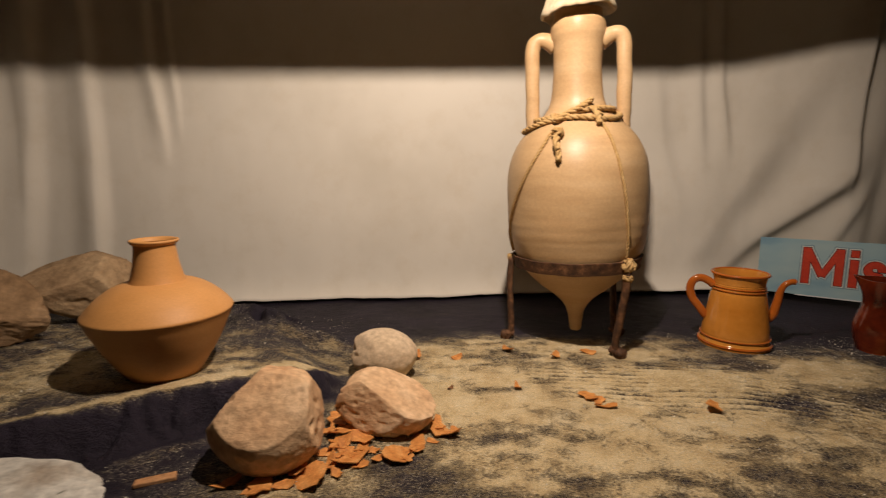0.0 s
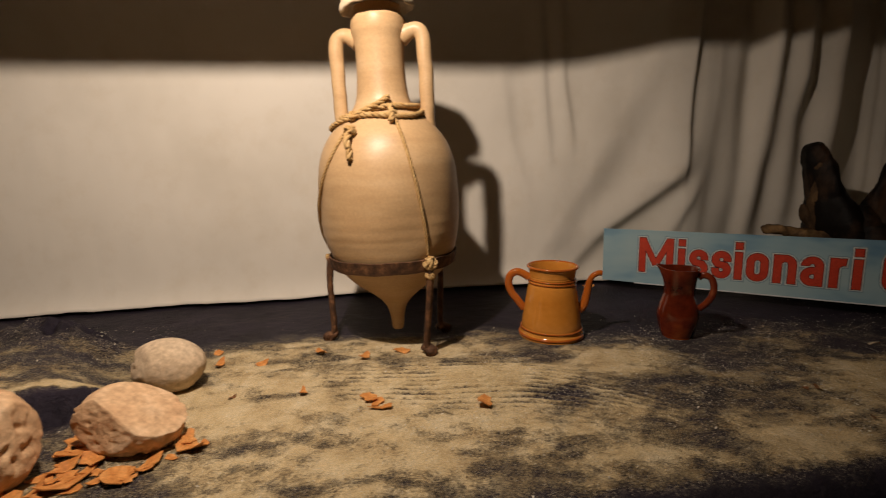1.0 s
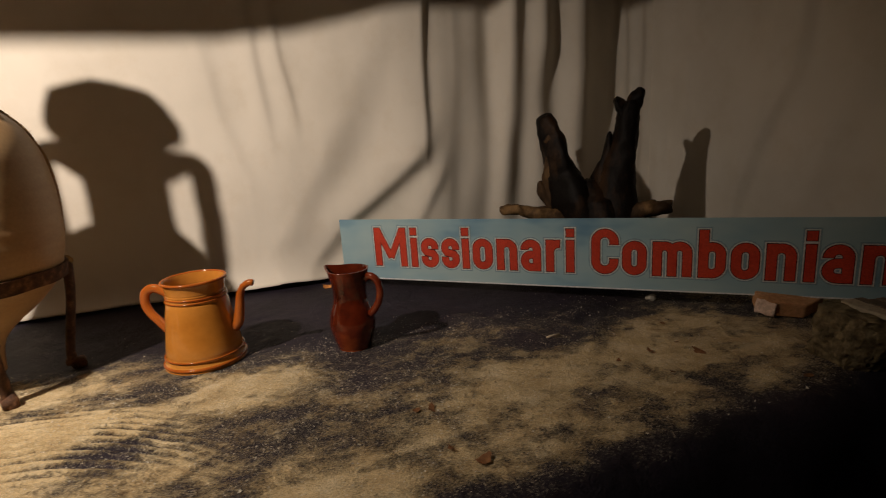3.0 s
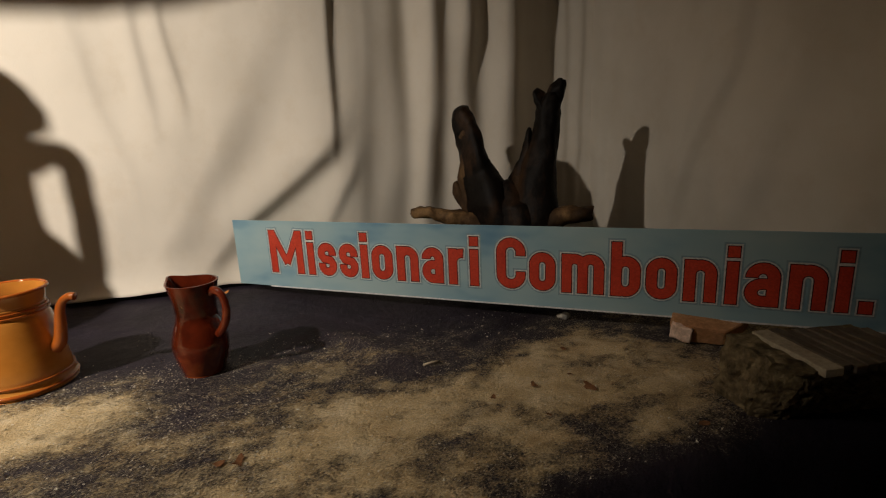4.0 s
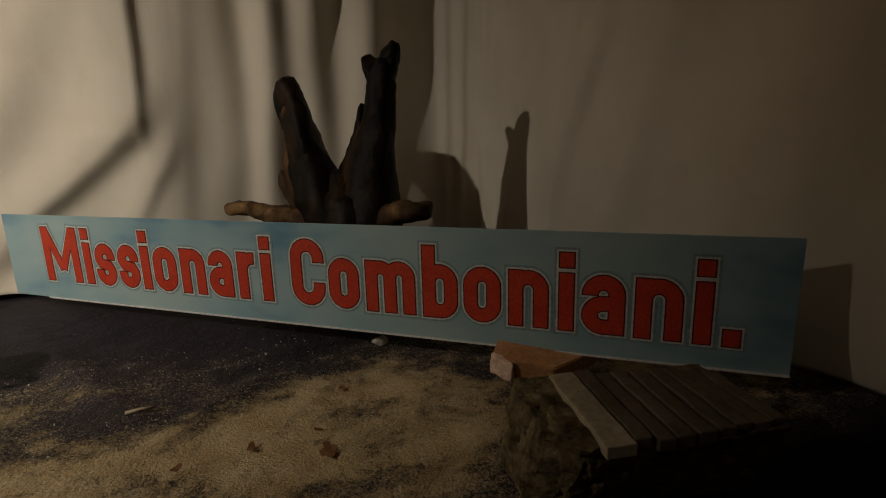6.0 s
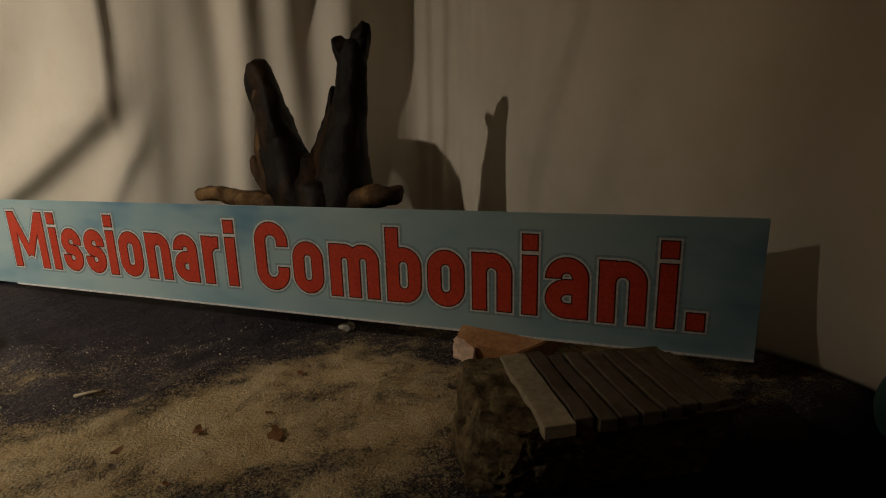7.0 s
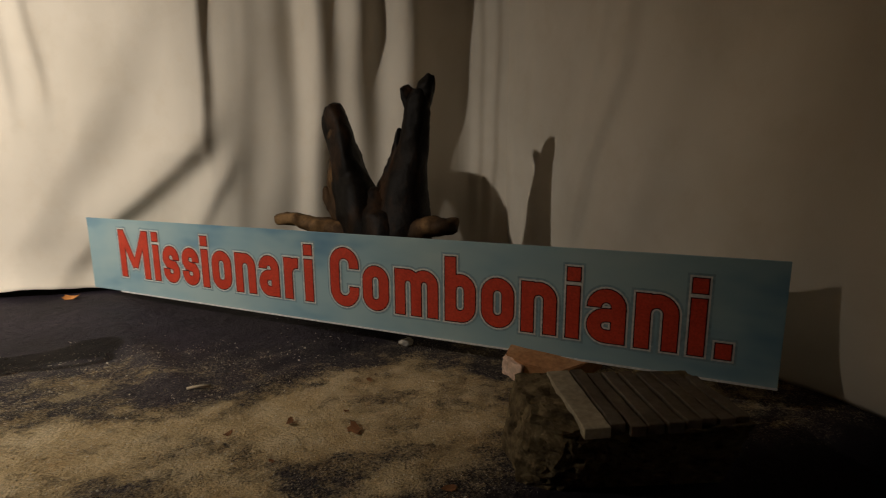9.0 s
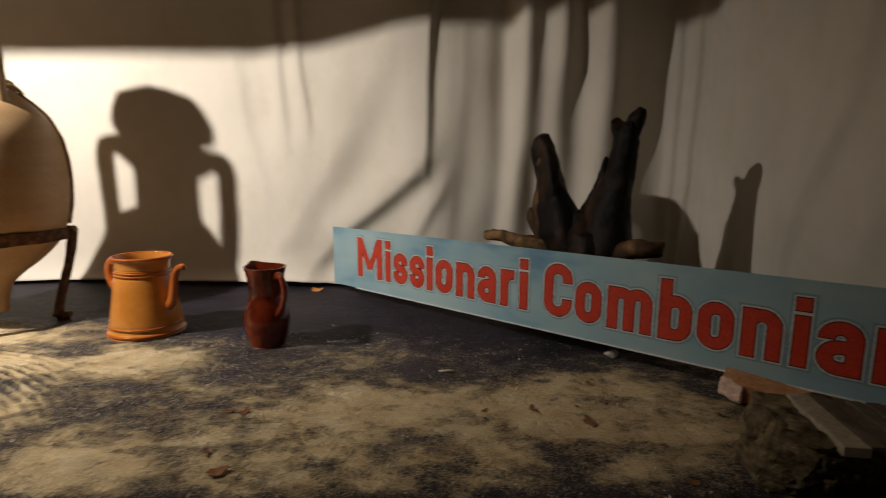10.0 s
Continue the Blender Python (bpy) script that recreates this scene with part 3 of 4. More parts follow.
# unseen room shell added round the stage; its dim paint deepens the shadows
slab_object("floor", "plain dim floor added below the table to close the room", "floor", M_ROOM, -3.2, 3.6, -2.6, 3.0, -0.93, -0.83)
slab_object("ceiling", "dull white ceiling added to close the room", "ceiling", M_CEIL, -3.2, 3.6, -2.6, 3.0, 1.72, 1.80)
slab_object("wall_back", "plain dim wall added behind the hung sheets", "wall", M_ROOM, -3.2, 3.6, 2.9, 3.0, -0.83, 1.72)
slab_object("wall_south", "plain dim wall added to close the room", "wall", M_ROOM, -3.2, 3.6, -2.6, -2.5, -0.83, 1.72)
slab_object("wall_west", "plain dim wall added to close the room", "wall", M_ROOM, -3.2, -3.1, -2.5, 2.9, -0.83, 1.72)
slab_object("wall_far_east", "plain dim wall added to close the room", "wall", M_ROOM, 3.5, 3.6, -2.5, 2.9, -0.83, 1.72)
# unseen beam over the stage, added to shade the hung sheet's top; parallel to it, behind the lamp
slab_object("trim_shade_beam", "unseen dark wooden beam added across the stage to shade the sheet top", "beam", M_WOOD, -2.6, 3.0, 0.0, 0.03, 0.0, 0.26, rot=math.atan(0.109), at=(0.18, 1.154, 1.116))
bpy.data.objects["trim_shade_beam"].rotation_euler[1] = -0.0205


# ---- amphora on its iron stand ----
AMPHORA = [(0.008, 0.014), (0.015, 0.018), (0.0175, 0.035), (0.021, 0.062), (0.032, 0.09), (0.058, 0.118), (0.105, 0.155), (0.143, 0.195), (0.166, 0.24),
           (0.180, 0.30), (0.186, 0.37), (0.185, 0.43), (0.176, 0.485), (0.155, 0.535), (0.122, 0.575), (0.088, 0.605), (0.070, 0.635), (0.0635, 0.68),
           (0.061, 0.73), (0.063, 0.775), (0.069, 0.805), (0.068, 0.83), (0.060, 0.848), (0.060, 0.86)]


def amphora_radius(z):
    return float(np.interp(z, [p[1] for p in AMPHORA], [p[0] for p in AMPHORA]))


AMPHORA_POSE = pose(0.387, 1.385, 0.015, 0, -2.0, 0) @ Matrix.Scale(1.03, 4)


def build_amphora():
    am = thing("amphora", "tall pale clay amphora with two handles in an iron stand", "amphora", AMPHORA_POSE)
    bm = lathe(smooth_profile(AMPHORA, 7), 96, 0.018, 4)
    for v in bm.verts:
        r = math.hypot(v.co.x, v.co.y)
        if r > 0.03:
            k = 1 + 0.004 * math.sin(v.co.z * 420 + 2 * noise.noise(v.co * 8)) * (0.2 < v.co.z < 0.36) + 0.012 * noise.noise(v.co * 13)
            v.co.x, v.co.y = v.co.x * k, v.co.y * k
    part("body", bm, M_CLAY, am)
    for side, turn in ((-1, 14), (1, 14)):
        ca, sa = math.cos(radians(turn)) * side, -math.sin(radians(turn)) * side
        path = [(0.055, 0.785), (0.075, 0.796), (0.095, 0.800), (0.109, 0.790), (0.115, 0.765), (0.116, 0.72), (0.116, 0.66), (0.116, 0.61), (0.114, 0.57), (0.104, 0.525)]
        bm = bmesh.new()
        sp = spline([(r * ca, r * sa, z) for r, z in path], 6)
        n = len(sp)
        tube(bm, sp, [0.0165 + 0.006 * max(0, 1 - 6 * i / n) + 0.010 * max(0, 6 * i / n - 5) for i in range(n)], 14, 1.15)
        for v in bm.verts:
            v.co += 0.003 * noise.noise_vector(v.co * 22)
        part("handle", bm, M_CLAY, am)
    # lid: an upturned shallow bowl with an uneven brim
    prof = smooth_profile([(0.0, 0.908), (0.03, 0.907), (0.06, 0.904), (0.078, 0.895), (0.088, 0.876), (0.094, 0.860), (0.090, 0.852), (0.080, 0.862), (0.066, 0.872), (0.03, 0.874), (0.0, 0.874)], 6)
    bm = lathe(prof, 72)
    for v in bm.verts:
        a = math.atan2(v.co.y, v.co.x)
        r = math.hypot(v.co.x, v.co.y)
        if r > 0.06:
            v.co.z += 0.010 * noise.noise(Vector((math.cos(a) * 1.8, math.sin(a) * 1.8, 3))) + 0.004 * noise.noise(v.co * 45)
        v.co += 0.002 * noise.noise_vector(v.co * 40)
    bm.transform(Matrix.Translation((0, 0, 0.855)) @ pose(0, 0, 0, 0, -3, 0) @ Matrix.Translation((0, 0, -0.855)))
    part("lid", bm, M_PLASTER, am, "chalky plaster lid with a ragged brim")
    return am


build_amphora()


def on_belly(angle, z, lift=0.005):
    """World place on the amphora's skin."""
    r = amphora_radius(z) + lift
    return AMPHORA_POSE @ Vector((r * math.cos(radians(angle)), r * math.sin(radians(angle)), z))


RING_Z, RING_R = 0.205, 0.164
LEGS = [(-60, (0.461, 1.262)), (-188, (0.199, 1.400)), (40, (0.515, 1.425))]


def build_stand():
    st = thing("iron_stand", "rusty three-legged iron ring stand standing in the sand", "stand", pose(0, 0, 0))
    bm = bmesh.new()
    prof = [(RING_R - 0.005, 0.0), (RING_R + 0.003, 0.0), (RING_R + 0.009, 0.031), (RING_R + 0.004, 0.032), (RING_R - 0.005, 0.0)]
    rings = []
    for i in range(72):
        a = 2 * math.pi * i / 72
        rings.append([bm.verts.new(AMPHORA_POSE @ Vector((r * math.cos(a), r * math.sin(a), RING_Z + z + 0.0008 * math.sin(a * 11)))) for r, z in prof[:-1]])
    for i in range(72):
        for k in range(4):
            a, c = rings[i], rings[(i + 1) % 72]
            bm.faces.new((a[k], c[k], c[(k + 1) % 4], a[(k + 1) % 4]))
    part("ring", bm, M_RUST, st, smooth=False)
    for angle, foot in LEGS:
        top = AMPHORA_POSE @ Vector(((RING_R + 0.012) * math.cos(radians(angle)), (RING_R + 0.012) * math.sin(radians(angle)), RING_Z + 0.02))
        gz = float(ground_z(*foot))
        f = Vector((*foot, gz + 0.012))
        out = Vector((f.x - 0.385, f.y - 1.37, 0)).normalized()
        bm = bmesh.new()
        path = [top, top.lerp(f, 0.3) + out * 0.004, top.lerp(f, 0.65), top.lerp(f, 0.92) - out * 0.002]
        path += [f + out * (0.020 * math.sin(a)) + Vector((0, 0, 0.003 + 0.011 * math.cos(a) - 0.008)) for a in (2.6, 2.1, 1.5, 0.9, 0.2, -0.6)]
        tube(bm, spline(path, 5), [0.0165] * 5 + [0.0150] * (5 * 9 - 4), 8, 0.6)
        for v in bm.verts:
            v.co += 0.0012 * noise.noise_vector(v.co * 60)
        leg = part("leg", bm, M_RUST, st)
        bm = bmesh.new()
        side = out.cross(Vector((0, 0, 1)))
        tube(bm, [f + out * 0.018 - side * 0.014, f + out * 0.018 + side * 0.014], 0.0105, 12)
        part("scroll_foot", bm, M_RUST, leg)
    return st


build_stand()


def build_ropes():
    rp = thing("rope", "twisted hemp rope tied round the amphora's neck and stand", "rope", pose(0, 0, 0))
    bm = bmesh.new()
    coil = [on_belly(a, 0.606 + 0.012 * math.cos(radians(a)) + 0.004 * math.sin(radians(a * 3)), 0.008) for a in range(80, 471, 15)]
    rope(bm, coil, 0.0072)
    coil = [on_belly(a, 0.588 + 0.020 * math.cos(radians(a)) ** 3 + 0.006 * math.sin(radians(a * 2)), 0.010) for a in range(80, 471, 12)]
    rope(bm, coil, 0.0072)
    part("neck_coil", bm, M_ROPE, rp)
    bm = bmesh.new()
    rope(bm, [on_belly(-138, 0.60, 0.012), on_belly(-128, 0.585, 0.016), on_belly(-118, 0.60, 0.018), on_belly(-100, 0.615, 0.016), on_belly(-80, 0.635, 0.012)], 0.0075)
    knot(bm, on_belly(-122, 0.553, 0.014), 0.011, 0.006, 5)
    part("knot", bm, M_ROPE, rp)
    bm = bmesh.new()
    rope(bm, [on_belly(-122, 0.55, 0.014), on_belly(-121, 0.53, 0.018), on_belly(-119, 0.512, 0.013)], 0.0085)
    rope(bm, [on_belly(-119, 0.514, 0.012), on_belly(-118.5, 0.50, 0.01), on_belly(-118, 0.486, 0.008)], 0.0078)
    part("rope_end", bm, M_ROPE, rp, "frayed hanging rope end")
    bm = bmesh.new()
    knot(bm, on_belly(-80, 0.588, 0.012), 0.009, 0.0055, 8)
    rope(bm, [on_belly(-80, 0.612, 0.010), on_belly(-81, 0.590, 0.016), on_belly(-83, 0.572, 0.012)], 0.0075)
    part("knot", bm, M_ROPE, rp)
    for start, (angle, _), seed in ((-78, LEGS[0], 1), (-130, LEGS[1], 2), (30, LEGS[2], 3)):
        end = angle if angle > -180 else angle
        bm = bmesh.new()
        z0 = 0.595 if start != -130 else 0.555
        rope(bm, [on_belly(start + (end - start) * k ** 1.15, z0 + (0.245 - z0) * k, 0.004) for k in [i / 12 for i in range(13)]], 0.0045)
        part("stay", bm, M_ROPE, rp)
        bm = bmesh.new()
        c = AMPHORA_POSE @ Vector(((RING_R + 0.014) * math.cos(radians(angle)), (RING_R + 0.014) * math.sin(radians(angle)), RING_Z + 0.016))
        big = 1.0 if seed == 1 else 0.55
        knot(bm, c + Vector((0, 0, 0.006)), 0.014 * big, 0.0062 * (0.5 + 0.5 * big), 20 + seed)
        if seed == 1:
            knot(bm, c - Vector((0, 0, 0.026)), 0.009, 0.0055, 40 + seed)
        part("tie", bm, M_ROPE, rp)


build_ropes()


# ---- glazed jugs ----
def seat(x, y, sink=0.001):
    return float(ground_z(x, y)) - sink


def shell(profile, wall):
    """Close a vessel: outside profile up, then the inside down."""
    inner = [(max(r - wall, 0.0), max(z, wall * 1.5)) for r, z in profile[::-1]]
    return profile + inner + [(0.0, wall * 1.5)]


def build_jug():
    jug = thing("jug", "honey-brown glazed pottery jug with a side spout and loop handle", "jug", pose(0.832, 1.352, seat(0.832, 1.352), 0, 0, -14))
    prof = smooth_profile([(0.0, 0.0), (0.084, 0.0), (0.090, 0.004), (0.0905, 0.012), (0.087, 0.02), (0.084, 0.05), (0.078, 0.09), (0.071, 0.135), (0.0655, 0.165), (0.0645, 0.18), (0.067, 0.195), (0.070, 0.2045)], 10)
    prof = [(r - 0.0012 * (math.sin(z * 900) > 0.2) * ((0.022 < z < 0.036) + (0.150 < z < 0.176)), z) for r, z in prof]
    part("body", lathe(shell(prof, 0.005), 72, 0.006, 1), M_GLAZE, jug)
    for r, z, k in ((0.070, 0.2045, 0.0036), (0.0905, 0.009, 0.004), (0.088, 0.027, 0.002), (0.0675, 0.160, 0.0018), (0.066, 0.168, 0.0018)):
        bm = bmesh.new()
        ring = [(r * math.cos(a), r * math.sin(a), z) for a in [2 * math.pi * i / 64 for i in range(65)]]
        tube(bm, ring, k, 8, cap=False)
        part("rim" if k == 0.0036 else "band", bm, M_GLAZE_EDGE, jug, "darker brown glazed band")
    bm = bmesh.new()
    sp = spline([(-0.066, 0, 0.168), (-0.078, 0, 0.178), (-0.10, 0, 0.186), (-0.119, 0, 0.176), (-0.125, 0, 0.152), (-0.117, 0, 0.126), (-0.100, 0, 0.104), (-0.088, 0, 0.088), (-0.079, 0, 0.076)], 6)
    tube(bm, sp, [0.0085] * len(sp), 12, 1.3)
    part("handle", bm, M_GLAZE_EDGE, jug)
    bm = bmesh.new()
    sp = spline([(0.077, 0, 0.078), (0.090, 0, 0.092), (0.098, 0, 0.125), (0.103, 0, 0.155), (0.112, 0, 0.176), (0.128, 0, 0.186), (0.138, 0, 0.1855)], 6)
    n = len(sp)
    tube(bm, sp, [0.0145 - 0.0065 * min(1, 1.6 * i / n) for i in range(n)], 12)
    part("spout", bm, M_GLAZE_EDGE, jug)


def build_pitcher():
    pit = thing("pitcher", "small red-brown glazed pitcher with pinched lip and loop handle", "pitcher", pose(1.188, 1.296, seat(1.188, 1.296), 0, 0, -38))
    prof = smooth_profile([(0.0, 0.0), (0.038, 0.0), (0.042, 0.004), (0.048, 0.022), (0.0545, 0.05), (0.0555, 0.07), (0.050, 0.095), (0.0425, 0.118), (0.0405, 0.135), (0.0425, 0.16), (0.047, 0.185), (0.051, 0.2)], 8)
    bm = lathe(shell(prof, 0.004), 72, 0.008, 6)
    for v in bm.verts:
        k = max(0.0, (v.co.z - 0.14) / 0.06)
        a = math.atan2(v.co.y, v.co.x)
        lip = math.exp(-((abs(a) - math.pi) / 0.42) ** 2)
        v.co.x -= 0.016 * k * k * lip
        v.co.z += 0.006 * k * k * lip
        v.co.y *= 1 - 0.10 * k * lip
    part("body", bm, M_RED_GLAZE, pit)
    bm = bmesh.new()
    sp = spline([(0.046, 0, 0.178), (0.06, 0, 0.186), (0.078, 0, 0.178), (0.086, 0, 0.155), (0.082, 0, 0.128), (0.069, 0, 0.105), (0.053, 0, 0.088)], 6)
    tube(bm, sp, 0.0068, 12, 1.35)
    part("handle", bm, M_RED_GLAZE, pit)


build_jug()
build_pitcher()


# ---- round terracotta pot ----
def build_pot():
    x, y = -0.590, 0.997
    pot = thing("clay_pot", "orange terracotta pot with a sharp shoulder and short neck", "pot", pose(x, y, seat(x, y, 0.002)) @ Matrix.Scale(0.855, 4))
    prof = smooth_profile([(0.0, 0.0), (0.074, 0.0), (0.082, 0.004), (0.101, 0.03), (0.132, 0.084), (0.157, 0.140)], 6)[:-1]
    prof += [(0.1612, 0.1535), (0.1642, 0.1575), (0.1644, 0.161), (0.1615, 0.1645)]
    prof += smooth_profile([(0.155, 0.173), (0.138, 0.192), (0.112, 0.2125), (0.086, 0.2258), (0.064, 0.231), (0.060, 0.2325)], 6)
    part("body", lathe(shell(prof, 0.006), 96, 0.004, 2), M_TERRA, pot)
    prof = smooth_profile([(0.0625, 0.2305), (0.0600, 0.236), (0.0555, 0.25), (0.049, 0.28), (0.0455, 0.31), (0.0455, 0.320)], 6)
    part("neck", lathe(prof + [(r - 0.005, z) for r, z in prof[::-1]] + [prof[0]], 72, 0.004, 2), M_TERRA, pot)
    prof = smooth_profile([(0.0445, 0.319), (0.048, 0.322), (0.0525, 0.326), (0.0535, 0.3295), (0.051, 0.332), (0.046, 0.330), (0.041, 0.322), (0.0445, 0.319)], 4)
    part("lip", lathe(prof, 72, 0.006, 3), M_TERRA, pot)


build_pot()


# ---- stones ----
def build_stone(name, label, x, y, size, turn, seed, material, rough=0.16, flats=5, sub=5, lean=(0, 0), sink=0.006, group="", planes=()):
    bm = rock(size, seed, rough, flats, sub, 0.055, planes)
    bm.transform(pose(0, 0, 0, lean[0], lean[1], turn))
    lo = min(v.co.z for v in bm.verts)
    bm.transform(Matrix.Translation((0, 0, -lo)))
    ob = mesh_object(name, bm, material)
    ob.location = (x, y, seat(x, y, sink))
    return tagged(ob, label, "stone", group)


build_stone("stone", "large rounded pinkish stone with a rough worn face", -0.296, 0.762, (0.101, 0.082, 0.094), 0, 11, M_STONE, 0.06, 0, 6, (-12, 0), group="stones by the flakes",
            planes=((-0.75, -0.1, 0.62, 0.66), (1, 0, 0.12, 0.80), (0.05, -0.85, 0.55, 0.66), (0.15, 0, 1, 0.88), (-0.3, 0.3, -1, 0.7)))
build_stone("stone", "smooth pale oval stone", -0.143, 1.135, (0.083, 0.066, 0.062), -8, 5, M_STONE_PALE, 0.05, 2, 5, group="stones by the flakes")
build_stone("stone", "wedge-shaped pinkish stone with a rough pitted face", -0.112, 0.893, (0.102, 0.068, 0.066), -14, 23, M_STONE, 0.07, 0, 6, (-6, 0), group="stones by the flakes",
            planes=((0.62, -0.15, 0.8, 0.42), (-0.2, -1, 0.1, 0.72), (-1, 0, 0.2, 0.8), (0, 0, -1, 0.75)))
build_stone("stone", "whitish stone with brown marks at the front of the sheet", -0.672, 0.622, (0.18, 0.095, 0.040), 4, 8, M_STONE_WHITE, 0.10, 0, 6, planes=((0, 0.1, 1, 0.62), (0.8, 0, 0.6, 0.72), (0.2, -1, 0.3, 0.7)))
build_stone("boulder", "pale brown angular boulder with a flat sloping face", -1.045, 1.36, (0.165, 0.115, 0.105), 8, 31, M_BOULDER_PALE, 0.08, 0, 6, (0, 14),
            planes=((-0.35, -0.62, 0.7, 0.50), (0.85, -0.25, 0.45, 0.62), (-0.75, 0, 0.66, 0.55), (0.2, 0.2, 1, 0.82), (0.5, -0.85, -0.1, 0.66)))
build_stone("boulder", "dark brown boulder on the black sheet", -1.16, 1.17, (0.165, 0.10, 0.085), -12, 44, M_BOULDER, 0.10, 0, 6, (0, 22),
            planes=((0.55, -0.3, 0.78, 0.58), (-0.2, -0.8, 0.55, 0.62), (0.9, -0.3, -0.1, 0.72)))


# ---- lettered board ----
BOARD_P, BOARD_Q = Vector((1.203, 1.846, 0.033)), Vector((2.574, 0.852, 0.052))
BOARD_L, BOARD_H = 1.693, 0.205
# character, start and end along the board
LETTERS = [("M", 0.134, 0.252), ("i", 0.268, 0.292), ("s", 0.306, 0.366), ("s", 0.378, 0.438), ("i", 0.448, 0.472), ("o", 0.484, 0.548), ("n", 0.562, 0.626), ("a", 0.638, 0.698),
           ("r", 0.714, 0.758), ("i", 0.771, 0.798), ("C", 0.845, 0.918), ("o", 0.929, 0.992), ("m", 1.008, 1.106), ("b", 1.122, 1.186), ("o", 1.199, 1.263), ("n", 1.278, 1.343),
           ("i", 1.359, 1.386), ("a", 1.398, 1.462), ("n", 1.478, 1.545), ("i", 1.560, 1.587), (".", 1.600, 1.627)]
CAP, XH, STROKE = 0.131, 0.097, 0.0230


def baseline(s):
    """The lettering runs down a little along the board."""
    return 0.046 - 0.0085 * (s / 1.6) ** 2


def arc(cx, cz, rx, rz, a0, a1, n=12):
    return [(cx + rx * math.cos(radians(a0 + (a1 - a0) * k / n)), cz + rz * math.sin(radians(a0 + (a1 - a0) * k / n))) for k in range(n + 1)]


def letter_strokes(char, w):
    """Centre lines of a condensed round-cornered sans letter, as (points, closed)."""
    h = STROKE / 2
    r = w / 2 - h
    tall = CAP if char in "MCbi" else XH
    hi, lo = tall - h - r, h + r
    if char == ".":
        return [([(w / 2, 0), (w / 2, 0.026)], False)]
    if char == "i":
        return [([(w / 2, 0), (w / 2, XH)], False), ([(w / 2, CAP - 0.0245), (w / 2, CAP)], False)]
    if char == "o":
        return [(arc(w / 2, hi, r, r, 0, 180) + arc(w / 2, lo, r, r, 180, 360), True)]
    if char == "b":
        top = XH - h - r
        return [([(h, 0), (h, CAP)], False), (arc(w / 2, top, r, r, 0, 180) + arc(w / 2, lo, r, r, 180, 360), True)]
    if char == "n":
        return [([(h, 0), (h, XH)], False), (arc(w / 2, hi, r, r, 180, 0) + [(w - h, 0)], False)]
    if char == "m":
        q = (w - 2 * h) / 4
        top = XH - h - q
        return [([(h, 0), (h, XH)], False), (arc(h + q, top, q, q, 180, 0) + [(w / 2, 0)], False), (arc(h + 3 * q, top, q, q, 180, 0) + [(w - h, 0)], False)]
    if char == "r":
        q = w - 1.6 * h
        return [([(h, 0), (h, XH)], False), (arc(h + q, XH - h - q, q, q, 165, 82), False)]
    if char == "s":
        return [([(w - h, hi - 0.006)] + arc(w / 2, hi, r, r, 0, 180) + [(h * 1.05, hi - 0.007), (h * 1.6, hi - 0.016), (w - h * 1.6, lo + 0.016), (w - h * 1.05, lo + 0.007)]
                 + arc(w / 2, lo, r, r, 0, -180) + [(h, lo + 0.006)], False)]
    if char == "a":
        top = 0.0505
        mid, q = (top + h) / 2, (top - h) / 2
        return [([(w - h, 0)] + arc(w / 2, hi, r, r, 0, 180) + [(h, hi - 0.0005)], False), ([(w - h, top), (w / 2, top)] + arc(w / 2, mid, r, q, 90, 270) + [(w / 2, h), (w - h, h)], False)]
    if char == "C":
        return [([(w - h, CAP * 0.66)] + arc(w / 2, hi, r, r, 0, 180) + arc(w / 2, lo, r, r, 180, 360) + [(w - h, CAP * 0.34)], False)]
    return [([(h, 0), (h, CAP)], False), ([(w - h, 0), (w - h, CAP)], False), ([(h * 1.1, CAP - 0.004), (w / 2, 0.030)], False), ([(w - h * 1.1, CAP - 0.004), (w / 2, 0.030)], False)]


def ribbon(bm, pts, closed, half, grow, place):
    """A flat band of even width along a line, its open ends moved out by grow."""
    pts = [Vector(p) for i, p in enumerate(pts) if i == 0 or (Vector(p) - Vector(pts[i - 1])).length > 1e-5]
    if closed and (pts[0] - pts[-1]).length < 1e-5:
        pts.pop()
    n = len(pts)
    if not closed:
        pts[0] = pts[0] + (pts[0] - pts[1]).normalized() * grow
        pts[-1] = pts[-1] + (pts[-1] - pts[-2]).normalized() * grow
    sides = []
    for i, q in enumerate(pts):
        before = pts[i - 1] if closed or i > 0 else None
        after = pts[(i + 1) % n] if closed or i < n - 1 else None
        d0 = (q - before).normalized() if before is not None else (after - q).normalized()
        d1 = (after - q).normalized() if after is not None else d0
        d = (d0 + d1).normalized()
        k = min(1.5, 1 / max(0.5, d.dot(d0)))
        across = Vector((-d.y, d.x)) * (half + grow) * k
        sides.append((bm.verts.new(place(q + across)), bm.verts.new(place(q - across))))
    for i in range(n if closed else n - 1):
        a, c = sides[i], sides[(i + 1) % n]
        bm.faces.new((a[0], a[1], c[1], c[0]))


